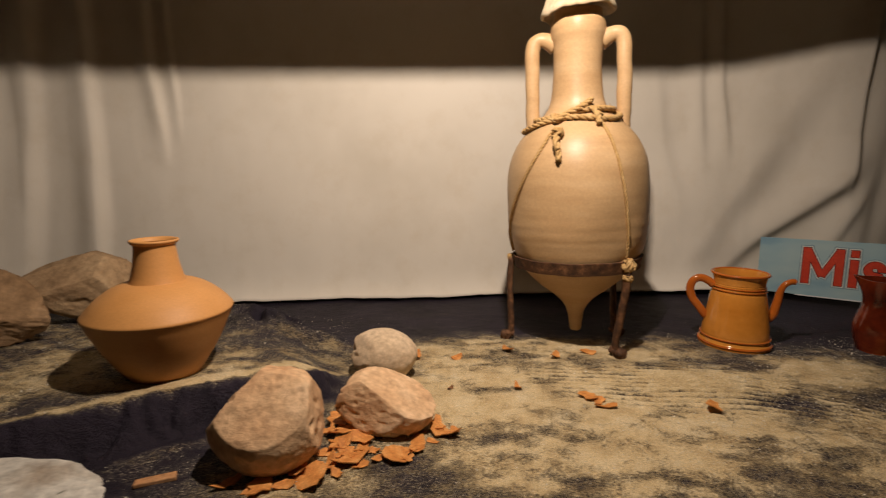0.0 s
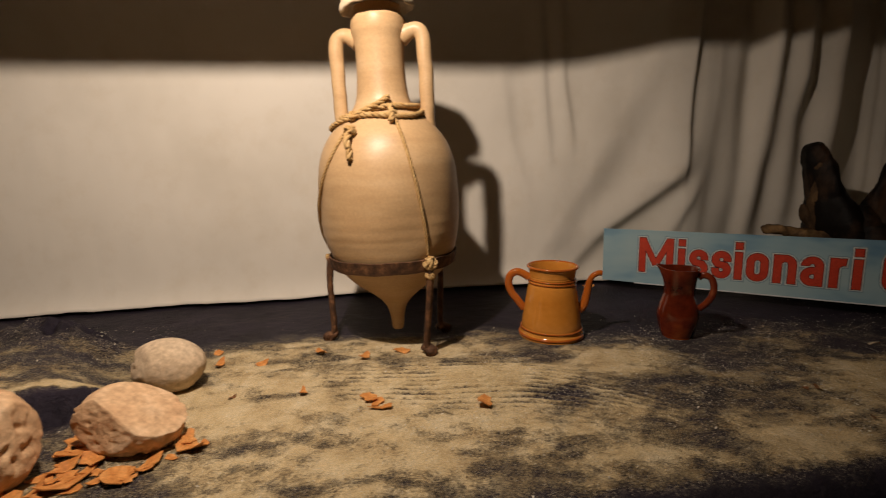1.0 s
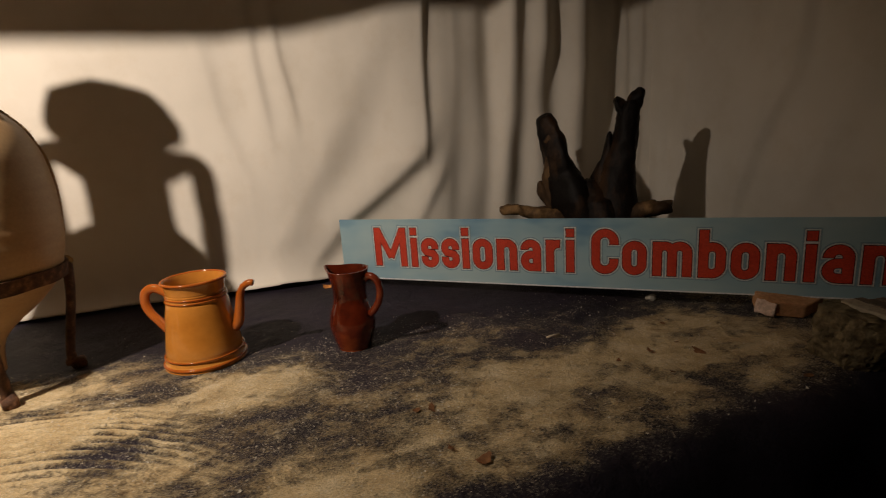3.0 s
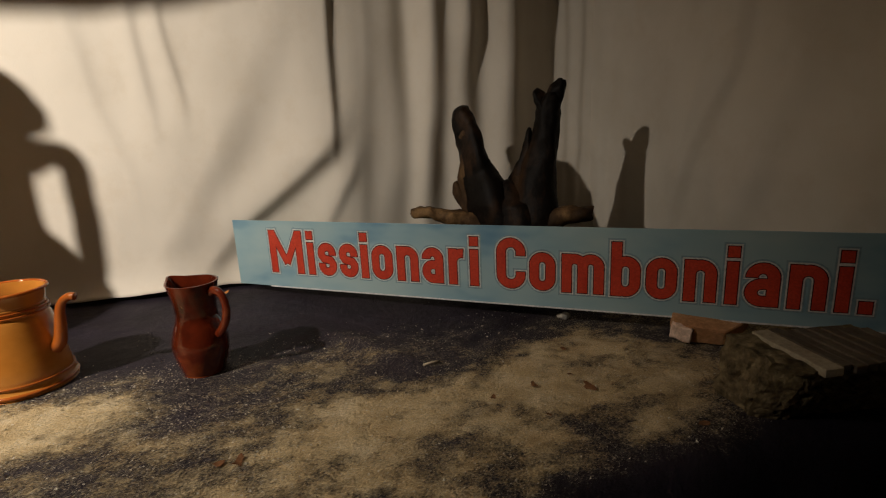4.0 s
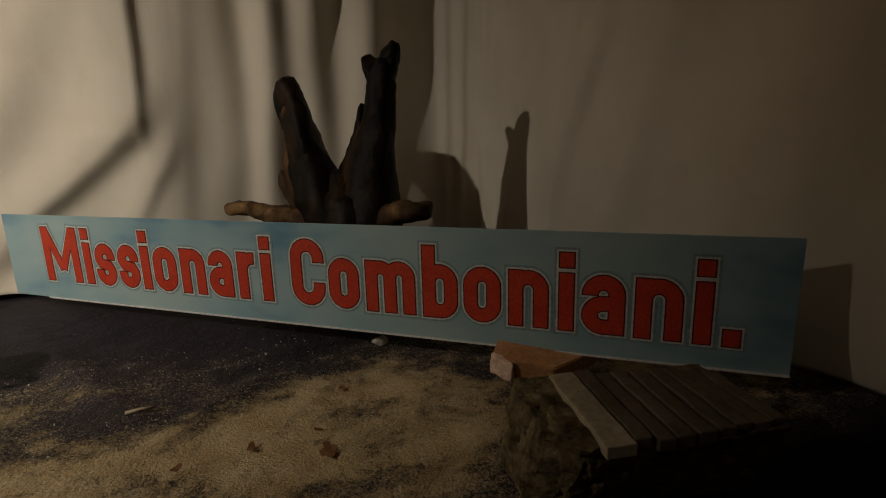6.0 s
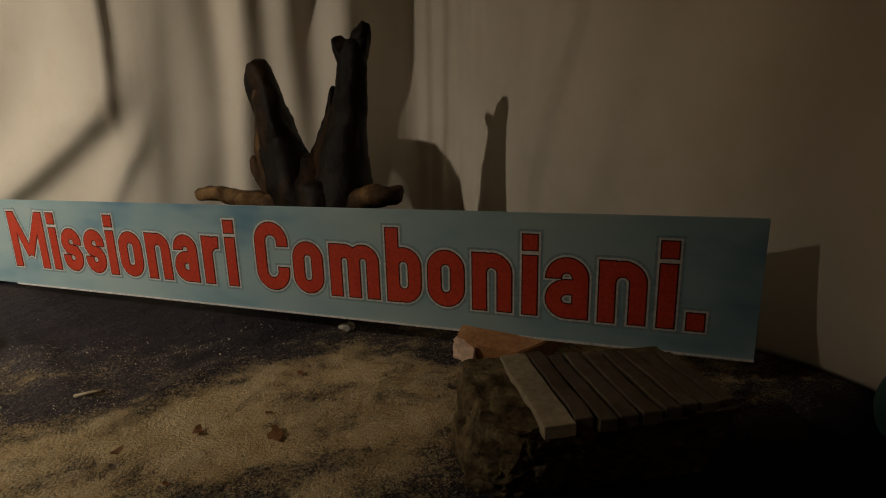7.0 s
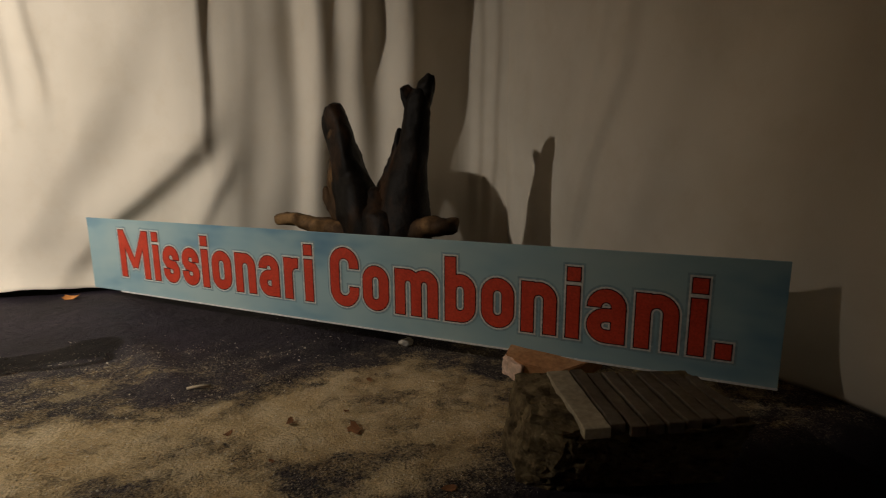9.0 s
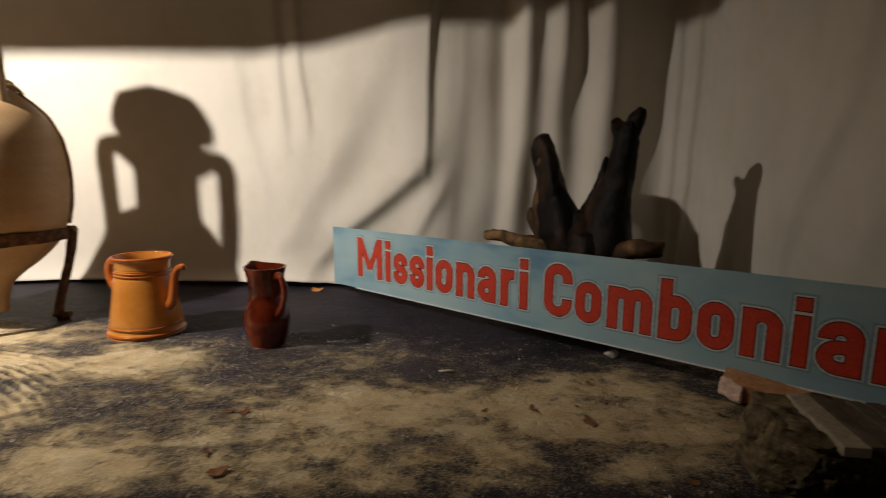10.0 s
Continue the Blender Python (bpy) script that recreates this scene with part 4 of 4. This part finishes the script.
def build_board():
    d = (BOARD_Q - BOARD_P).normalized()
    nrm = Vector((d.y, -d.x, 0)).normalized()
    up = nrm.cross(d) * -1 if nrm.cross(d).z < 0 else nrm.cross(d)
    m = Matrix((d, -nrm, up)).transposed().to_4x4()
    m.translation = BOARD_P
    bd = thing("sign_board", "long light-blue printed board with red lettering, standing slantwise on edge", "sign", m)
    part("panel", box(bmesh.new(), 0, BOARD_L, 0.0, 0.005, 0, BOARD_H, 0.0008), M_BOARD, bd, smooth=False)
    part("edge_strip", box(bmesh.new(), 0.12, BOARD_L, -0.0012, 0.0045, -0.0025, 0.0012), M_BOARD_EDGE, bd, "white foam core edge", False)
    for index, (char, a, c) in enumerate(LETTERS):
        base = baseline((a + c) / 2)
        for name, grow, lift, material in (("letter_haze", 0.0085, 0.0004, M_LETTER_HAZE), ("letter_halo", 0.0048, 0.0008, M_LETTER_HALO), ("letter_edge", 0.0018, 0.0012, M_LETTER_EDGE), ("letter", -0.0002, 0.0016, M_LETTER)):
            bm = bmesh.new()
            wide = c - a
            for k, (pts, closed) in enumerate(letter_strokes(char, wide)):
                out = lift + 0.00006 * k + 0.00003 * (index % 2)
                half = STROKE * (0.44 if char == "M" and k > 1 else 0.5)
                ribbon(bm, pts, closed, half, grow, lambda q, out=out: (a + q.x, -out, base + q.y))
            bmesh.ops.recalc_face_normals(bm, faces=bm.faces)
            part(name, bm, material, bd, smooth=False)


build_board()


# ---- root wood ----
def build_root():
    rt = thing("root_wood", "dark twisted root with two upright horns, standing behind the board", "driftwood", pose(0, 0, 0))

    def limb(name, pts, radii, seed, flat=0.8, deep=1.0, material=M_ROOT):
        bm = bmesh.new()
        sp = spline(pts, 9)
        rr = np.interp(np.linspace(0, len(pts) - 1, len(sp)), range(len(pts)), radii)
        tube(bm, sp, list(rr), 22, flat)
        bm.verts.index_update()
        for v in bm.verts:
            p = sp[min(v.index // 22, len(sp) - 1)]
            v.co.y = p[1] + (v.co.y - p[1]) * deep + (deep - 1) * 0.02
            q = Vector((v.co.x * 13 + seed, v.co.y * 13, v.co.z * 5))
            v.co += 0.010 * noise.noise_vector(q) + 0.008 * noise.noise_vector(q * 2.7) + 0.003 * noise.noise_vector(v.co * 60)
        part(name, bm, material, rt)

    # leaning horn, its western side painted tan as if the lamp lit it
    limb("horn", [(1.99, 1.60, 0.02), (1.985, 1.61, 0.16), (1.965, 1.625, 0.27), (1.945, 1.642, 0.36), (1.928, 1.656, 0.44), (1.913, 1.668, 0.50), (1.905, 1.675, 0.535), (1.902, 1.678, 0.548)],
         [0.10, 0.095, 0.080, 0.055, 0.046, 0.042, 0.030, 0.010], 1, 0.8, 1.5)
    limb("lit_face", [(1.905, 1.655, 0.26), (1.905, 1.652, 0.34), (1.908, 1.648, 0.41), (1.905, 1.648, 0.47), (1.905, 1.650, 0.51)], [0.018, 0.026, 0.024, 0.028, 0.010], 13, 0.8, 1.0, M_ROOT_TAN_LIT)
    # upright trunk with a forked top and a side spike
    limb("horn", [(2.06, 1.53, 0.02), (2.065, 1.53, 0.18), (2.075, 1.525, 0.30), (2.092, 1.522, 0.40), (2.102, 1.518, 0.48), (2.108, 1.515, 0.55), (2.110, 1.514, 0.575)], [0.11, 0.105, 0.078, 0.056, 0.044, 0.038, 0.028], 2)
    limb("spike", [(2.040, 1.56, 0.24), (2.050, 1.552, 0.33), (2.062, 1.546, 0.41), (2.066, 1.543, 0.488)], [0.080, 0.052, 0.024, 0.004], 3)
    limb("prong", [(2.105, 1.517, 0.53), (2.090, 1.53, 0.565), (2.080, 1.54, 0.585), (2.076, 1.543, 0.592)], [0.030, 0.024, 0.018, 0.009], 6)
    limb("prong", [(2.115, 1.512, 0.53), (2.130, 1.502, 0.570), (2.138, 1.496, 0.592), (2.142, 1.493, 0.606)], [0.030, 0.027, 0.023, 0.012], 9)
    limb("stump", [(2.03, 1.56, 0.0), (2.03, 1.56, 0.16), (2.022, 1.57, 0.26), (2.012, 1.58, 0.335)], [0.14, 0.125, 0.10, 0.03], 12, 0.75)
    limb("branch", [(2.0, 1.58, 0.20), (1.90, 1.62, 0.215), (1.82, 1.655, 0.235), (1.755, 1.68, 0.243), (1.735, 1.685, 0.246)], [0.05, 0.034, 0.030, 0.020, 0.008], 4, 0.7, 1.0, M_ROOT_TAN_LIT)
    limb("branch", [(2.05, 1.50, 0.20), (2.11, 1.44, 0.238), (2.15, 1.405, 0.252), (2.178, 1.39, 0.252)], [0.05, 0.034, 0.030, 0.022], 5, 0.8, 1.0, M_ROOT_TAN_LIT)
    limb("knob", [(1.93, 1.64, 0.22), (1.892, 1.665, 0.29), (1.882, 1.672, 0.335)], [0.03, 0.026, 0.012], 16, 0.8, 1.0, M_ROOT_TAN_LIT)
    limb("foot", [(2.0, 1.55, 0.06), (1.88, 1.64, 0.03), (1.76, 1.74, 0.015)], [0.06, 0.045, 0.02], 7)
    limb("foot", [(2.04, 1.52, 0.06), (2.18, 1.50, 0.035), (2.30, 1.52, 0.015)], [0.06, 0.045, 0.02], 8)


build_root()


# ---- masonry fragment, brick slab, chip ----
def build_fragment():
    x0, y0 = 2.145, 0.905
    fr = thing("masonry_fragment", "rough mortar block with a row of marble strips on top", "masonry", pose(x0, y0, seat(2.2, 0.82, 0.004), 0, 0, -8))
    top = 0.104 - seat(2.2, 0.82, 0.004)
    bm = bmesh.new()
    box(bm, -0.018, 0.255, -0.178, -0.025, 0, top)
    bmesh.ops.subdivide_edges(bm, edges=bm.edges, cuts=34, use_grid_fill=True)
    for v in bm.verts:
        p = v.co.copy()
        up = p.z / top
        k = 1 if p.z > 0.002 else 0
        # broken western end: leans in towards the top and is cut back at the front
        if p.x < 0.09:
            share = (0.09 - p.x) / 0.09
            v.co.x += share * (0.014 * up + 0.002 + 0.035 * max(0.0, (-0.14 - p.y) / 0.045))
        if p.y < -0.10:
            v.co.y += 0.055 * (1 - up) * (-0.10 - p.y) / 0.085
        pit = max(0.0, noise.noise(p * 60) - 0.15) + 0.6 * max(0.0, noise.noise(p * 130 + Vector((3, 1, 4))) - 0.1)
        v.co += k * (0.006 * noise.noise_vector(p * 16) + 0.005 * noise.noise_vector(p * 48))
        if p.x < 0.05 or p.y < -0.17:
            v.co += k * 0.016 * pit * Vector((1 if p.x < 0.05 else 0, 1 if p.y < -0.17 else 0, 0))
        v.co.z = min(max(v.co.z, 0), top - (0.001 if p.x > 0.05 else -0.004))
    part("mortar", bm, M_MORTAR, fr, smooth=False)
    rnd = random.Random(4)
    x = 0.046
    for i in range(9):
        w = 0.031 if i == 0 else rnd.uniform(0.0170, 0.0200)
        far = -0.032 - 0.003 * i + rnd.uniform(-0.004, 0.004)
        near = -0.184 + 0.0015 * i + rnd.uniform(-0.003, 0.004)
        bm = box(bmesh.new(), x, x + w, near, far, top - 0.006, top + 0.008 + rnd.uniform(-0.0015, 0.0015))
        bmesh.ops.subdivide_edges(bm, edges=[e for e in bm.edges if abs(e.verts[0].co.y - e.verts[1].co.y) > 0.05], cuts=9)
        for v in bm.verts:
            v.co.x += (0.001 if i == 0 else 0.0028) * noise.noise(Vector((v.co.x * 10, v.co.y * 30, i)))
            v.co.z += 0.0012 * noise.noise(Vector((v.co.x * 60, v.co.y * 30, i + 9)))
        bmesh.ops.bevel(bm, geom=[e for e in bm.edges if e.calc_face_angle(0) > 0.8], offset=0.0009, segments=1, affect="EDGES")
        bm.transform(pose(x, near, top, 0, rnd.uniform(-2, 2), 0) @ Matrix.Translation((-x, -near, -top)))
        part("marble_strip", bm, M_STRIP_PALE if i == 0 else M_STRIP, fr, "pale wide marble strip" if i == 0 else "", False)
        x += w + rnd.uniform(0.0026, 0.0044)


build_fragment()


def build_slab():
    rim = [(0.0, 0.030), (0.012, 0.014), (0.026, -0.004), (0.085, -0.030), (0.135, -0.012), (0.185, 0.022), (0.150, 0.075), (0.06, 0.085), (0.02, 0.07)]
    br = thing("brick_slab", "flat broken orange brick slab lying against the board", "brick", pose(2.200, 1.058, seat(2.25, 1.08, -0.004), 12, -2, -8))
    bm = bmesh.new()
    top = [bm.verts.new((x, y, 0.040 + 0.003 * noise.noise(Vector((x * 20, y * 20, 0))))) for x, y in rim]
    low = [bm.verts.new((x + 0.004, y + 0.004, 0)) for x, y in rim]
    bm.faces.new(top)
    bm.faces.new(low[::-1])
    for i in range(len(rim)):
        j = (i + 1) % len(rim)
        bm.faces.new((low[i], low[j], top[j], top[i]))
    bmesh.ops.recalc_face_normals(bm, faces=bm.faces)
    bmesh.ops.bevel(bm, geom=list(bm.edges), offset=0.002, segments=2, affect="EDGES")
    part("slab", bm, M_SLAB, br, smooth=False)
    # crumbled pale fracture on the end, its colour raised further to look lamplit
    bm = bmesh.new()
    box(bm, -0.004, 0.004, -0.022, 0.022, 0.002, 0.039)
    bmesh.ops.subdivide_edges(bm, edges=bm.edges, cuts=9, use_grid_fill=True)
    for v in bm.verts:
        v.co += 0.0035 * noise.noise_vector(v.co * 90)
        v.co.z = max(v.co.z, 0.001)
    bm.transform(pose(0.011, 0.011, 0, 0, 0, 37))
    part("fracture", bm, M_BRICK_CUT, br, "pale pink crumbled end")


build_slab()


# ---- flakes and small litter ----
def scatter(name, label, category, places, size, material, group, seed):
    rnd = random.Random(seed)
    for i, p in enumerate(places):
        x, y = p[0], p[1]
        s = size * (p[2] if len(p) > 2 else rnd.uniform(0.8, 1.15))
        ob = mesh_object(name, shard(s, seed * 100 + i, 0.0018 * min(1.0, s / 0.02), rnd.uniform(0.1, 0.4)), material, False)
        ob.matrix_world = pose(x, y, seat(x, y, 0.001) + 0.002 * (i % 3), rnd.uniform(-9, 9), rnd.uniform(-9, 9), rnd.uniform(0, 360))
        tagged(ob, label, category, group)


scatter("pottery_flake", "thin curled orange pottery flake on the sand", "flake",
        [(0.036, 1.236, 0.8), (0.176, 1.289, 1.0), (0.296, 1.24, 0.9), (0.394, 1.28, 1.1), (0.169, 1.058, 0.6), (0.318, 1.015, 1.1), (0.346, 0.972, 1.1), (0.335, 0.992, 0.8), (0.56, 0.955, 1.0),
         (-0.098, 1.329, 0.9), (1.143, 1.838, 0.9), (-0.07, 1.24, 0.8)], 0.021, M_FLAKE, "orange flakes", 2)
scatter("pottery_flake", "orange pottery flake in a heap beside the stones", "flake",
        [(-0.344, 0.715), (-0.285, 0.70, 1.2), (-0.211, 0.72, 1.5), (-0.159, 0.779, 1.6), (-0.188, 0.822, 1.2), (-0.082, 0.779, 1.4), (-0.05, 0.822, 1.1), (0.006, 0.864, 1.4), (-0.15, 0.841, 1.2), (-0.135, 0.865, 1.0),
         (-0.20, 0.90, 1.0), (-0.18, 0.87, 1.1), (-0.17, 0.80, 1.1), (-0.235, 0.745, 1.1), (-0.19, 0.755, 1.0), (-0.195, 0.95, 0.8), (-0.215, 0.925, 0.8), (-0.01, 0.885, 0.9), (-0.10, 0.80, 0.7), (-0.07, 0.795, 0.8), (-0.21, 0.86, 0.9), (-0.30, 0.695, 0.6), (-0.25, 0.705, 0.7), (-0.175, 0.735, 0.6), (-0.14, 0.765, 0.7), (-0.125, 0.805, 0.6),
         (-0.16, 0.86, 0.7), (-0.195, 0.84, 0.7), (-0.205, 0.80, 0.8), (-0.185, 0.785, 0.7), (-0.145, 0.815, 0.9), (-0.115, 0.775, 0.5), (-0.045, 0.80, 0.6), (-0.02, 0.84, 0.6), (0.02, 0.875, 0.6), (-0.175, 0.925, 0.7),
         (-0.195, 0.885, 0.6), (-0.215, 0.965, 0.6), (-0.205, 0.94, 0.5), (-0.165, 0.895, 0.6), (-0.185, 0.91, 0.5), (-0.06, 0.775, 0.5)],
        0.023, M_FLAKE, "orange flakes", 3)
scatter("bark_crumb", "small dark brown crumb lying on the sand", "crumb",
        [(1.733, 0.984, 0.8), (1.918, 0.958, 1.5), (1.822, 0.996, 1.0), (2.031, 0.794, 1.2), (1.297, 0.928, 1.3), (1.952, 1.122, 0.8), (0.017, 1.058, 1.1), (1.34, 0.756, 1.6), (1.30, 0.80, 0.8), (1.804, 0.901, 0.6), (1.907, 1.016, 0.6), (1.27, 0.93, 1.0)],
        0.009, M_FLAKE_DARK, "dark crumbs", 4)


def build_bits():
    bm = bmesh.new()
    tube(bm, [(-0.02, 0, 0.004), (0, 0.001, 0.005), (0.018, 0, 0.004)], 0.0028, 6)
    ob = mesh_object("straw_bit", bm, M_STICK)
    ob.matrix_world = pose(1.656, 1.139, seat(1.656, 1.139, 0.001), 0, 0, 8)
    tagged(ob, "short pale straw bit on the sand", "straw")
    ob = mesh_object("stone_chip", rock((0.018, 0.012, 0.010), 9, 0.3, 6, 3), M_STONE_WHITE)
    ob.location = (2.045, 1.288, seat(2.045, 1.288, 0.001))
    tagged(ob, "small whitish stone chip at the foot of the board", "stone")
    # pale grains strewn over the sheet
    rng = np.random.RandomState(12)
    n = 70000
    x, y = rng.uniform(-1.3, 2.5, n), rng.uniform(0.6, 1.6, n)
    want = 0.12 + 1.25 * np.exp(-((x - 0.95) / 0.45) ** 2 - ((y - 1.1) / 0.25) ** 2) + 0.3 * np.exp(-((x + 0.9) / 0.4) ** 2 - ((y - 1.25) / 0.15) ** 2)
    want = want * (0.25 + 1.6 * np.clip(fbm(x * 9, y * 15, 33, 3) - 0.35, 0, 1) / 0.4)
    want = want * np.where((y > 1.40) & (x > -0.3), 0.12, 1.0)
    d, t = segment_gap(x, y, *LEDGE)
    keep = (y > edge_y(x) + 0.03) & (rng.uniform(0, 1, n) < want) & ((d > 0.06) | (d < -0.04) | (x > -0.2))
    x, y = x[keep], y[keep]
    n = len(x)
    big = np.where(rng.uniform(0, 1, n) < 0.94, rng.uniform(0.0007, 0.0020, n), rng.uniform(0.0018, 0.0034, n))
    corner = rng.normal(0, 1, (n, 4, 3))
    corner = corner / np.linalg.norm(corner, axis=2, keepdims=True) * big[:, None, None]
    pts = (np.stack([x, y, ground_z(x, y) + big * 0.4], 1)[:, None, :] + corner).reshape(-1, 3)
    me = bpy.data.meshes.new("sand_grains")
    me.from_pydata(pts.tolist(), [], [tuple(4 * k + q for q in f) for k in range(n) for f in ((0, 1, 2), (0, 3, 1), (1, 3, 2), (2, 3, 0))])
    me.materials.append(M_GRAIN)
    ob = new("sand_grains", me)
    tagged(ob, "pale coarse grains strewn over the black sheet", "sand", kind="stuff")


build_bits()


def build_board_end():
    bm = box(bmesh.new(), -0.03, 0.03, -0.01, 0.01, 0, 0.008, 0.002)
    for v in bm.verts:
        v.co += 0.002 * noise.noise_vector(v.co * 50)
    ob = mesh_object("wood_strip", bm, M_SLAB, False)
    ob.matrix_world = pose(-0.462, 0.722, seat(-0.462, 0.722, 0.002), 0, 0, 24)
    tagged(ob, "short orange-brown wooden strip on the black sheet", "wood")


build_board_end()


# ---- small jar by the side cloth ----
def build_jar():
    x, y = 2.672, 0.715
    jar = thing("jar", "small dark teal jar with a brown stopper beside the cloth", "jar", pose(x, y, seat(x, y, 0.002)) @ Matrix.Scale(0.8, 4))
    prof = smooth_profile([(0.0, 0.0), (0.030, 0.0), (0.036, 0.004), (0.044, 0.03), (0.045, 0.055), (0.038, 0.085), (0.024, 0.104), (0.020, 0.112)], 6)
    part("body", lathe(shell(prof, 0.004), 48, 0.01, 4), M_TEAL, jar)
    prof = smooth_profile([(0.0, 0.104), (0.017, 0.105), (0.021, 0.118), (0.024, 0.130), (0.020, 0.141), (0.0, 0.144)], 5)
    part("stopper", lathe(prof, 32, 0.03, 5), M_FLAKE_DARK, jar, "brown stopper")


build_jar()
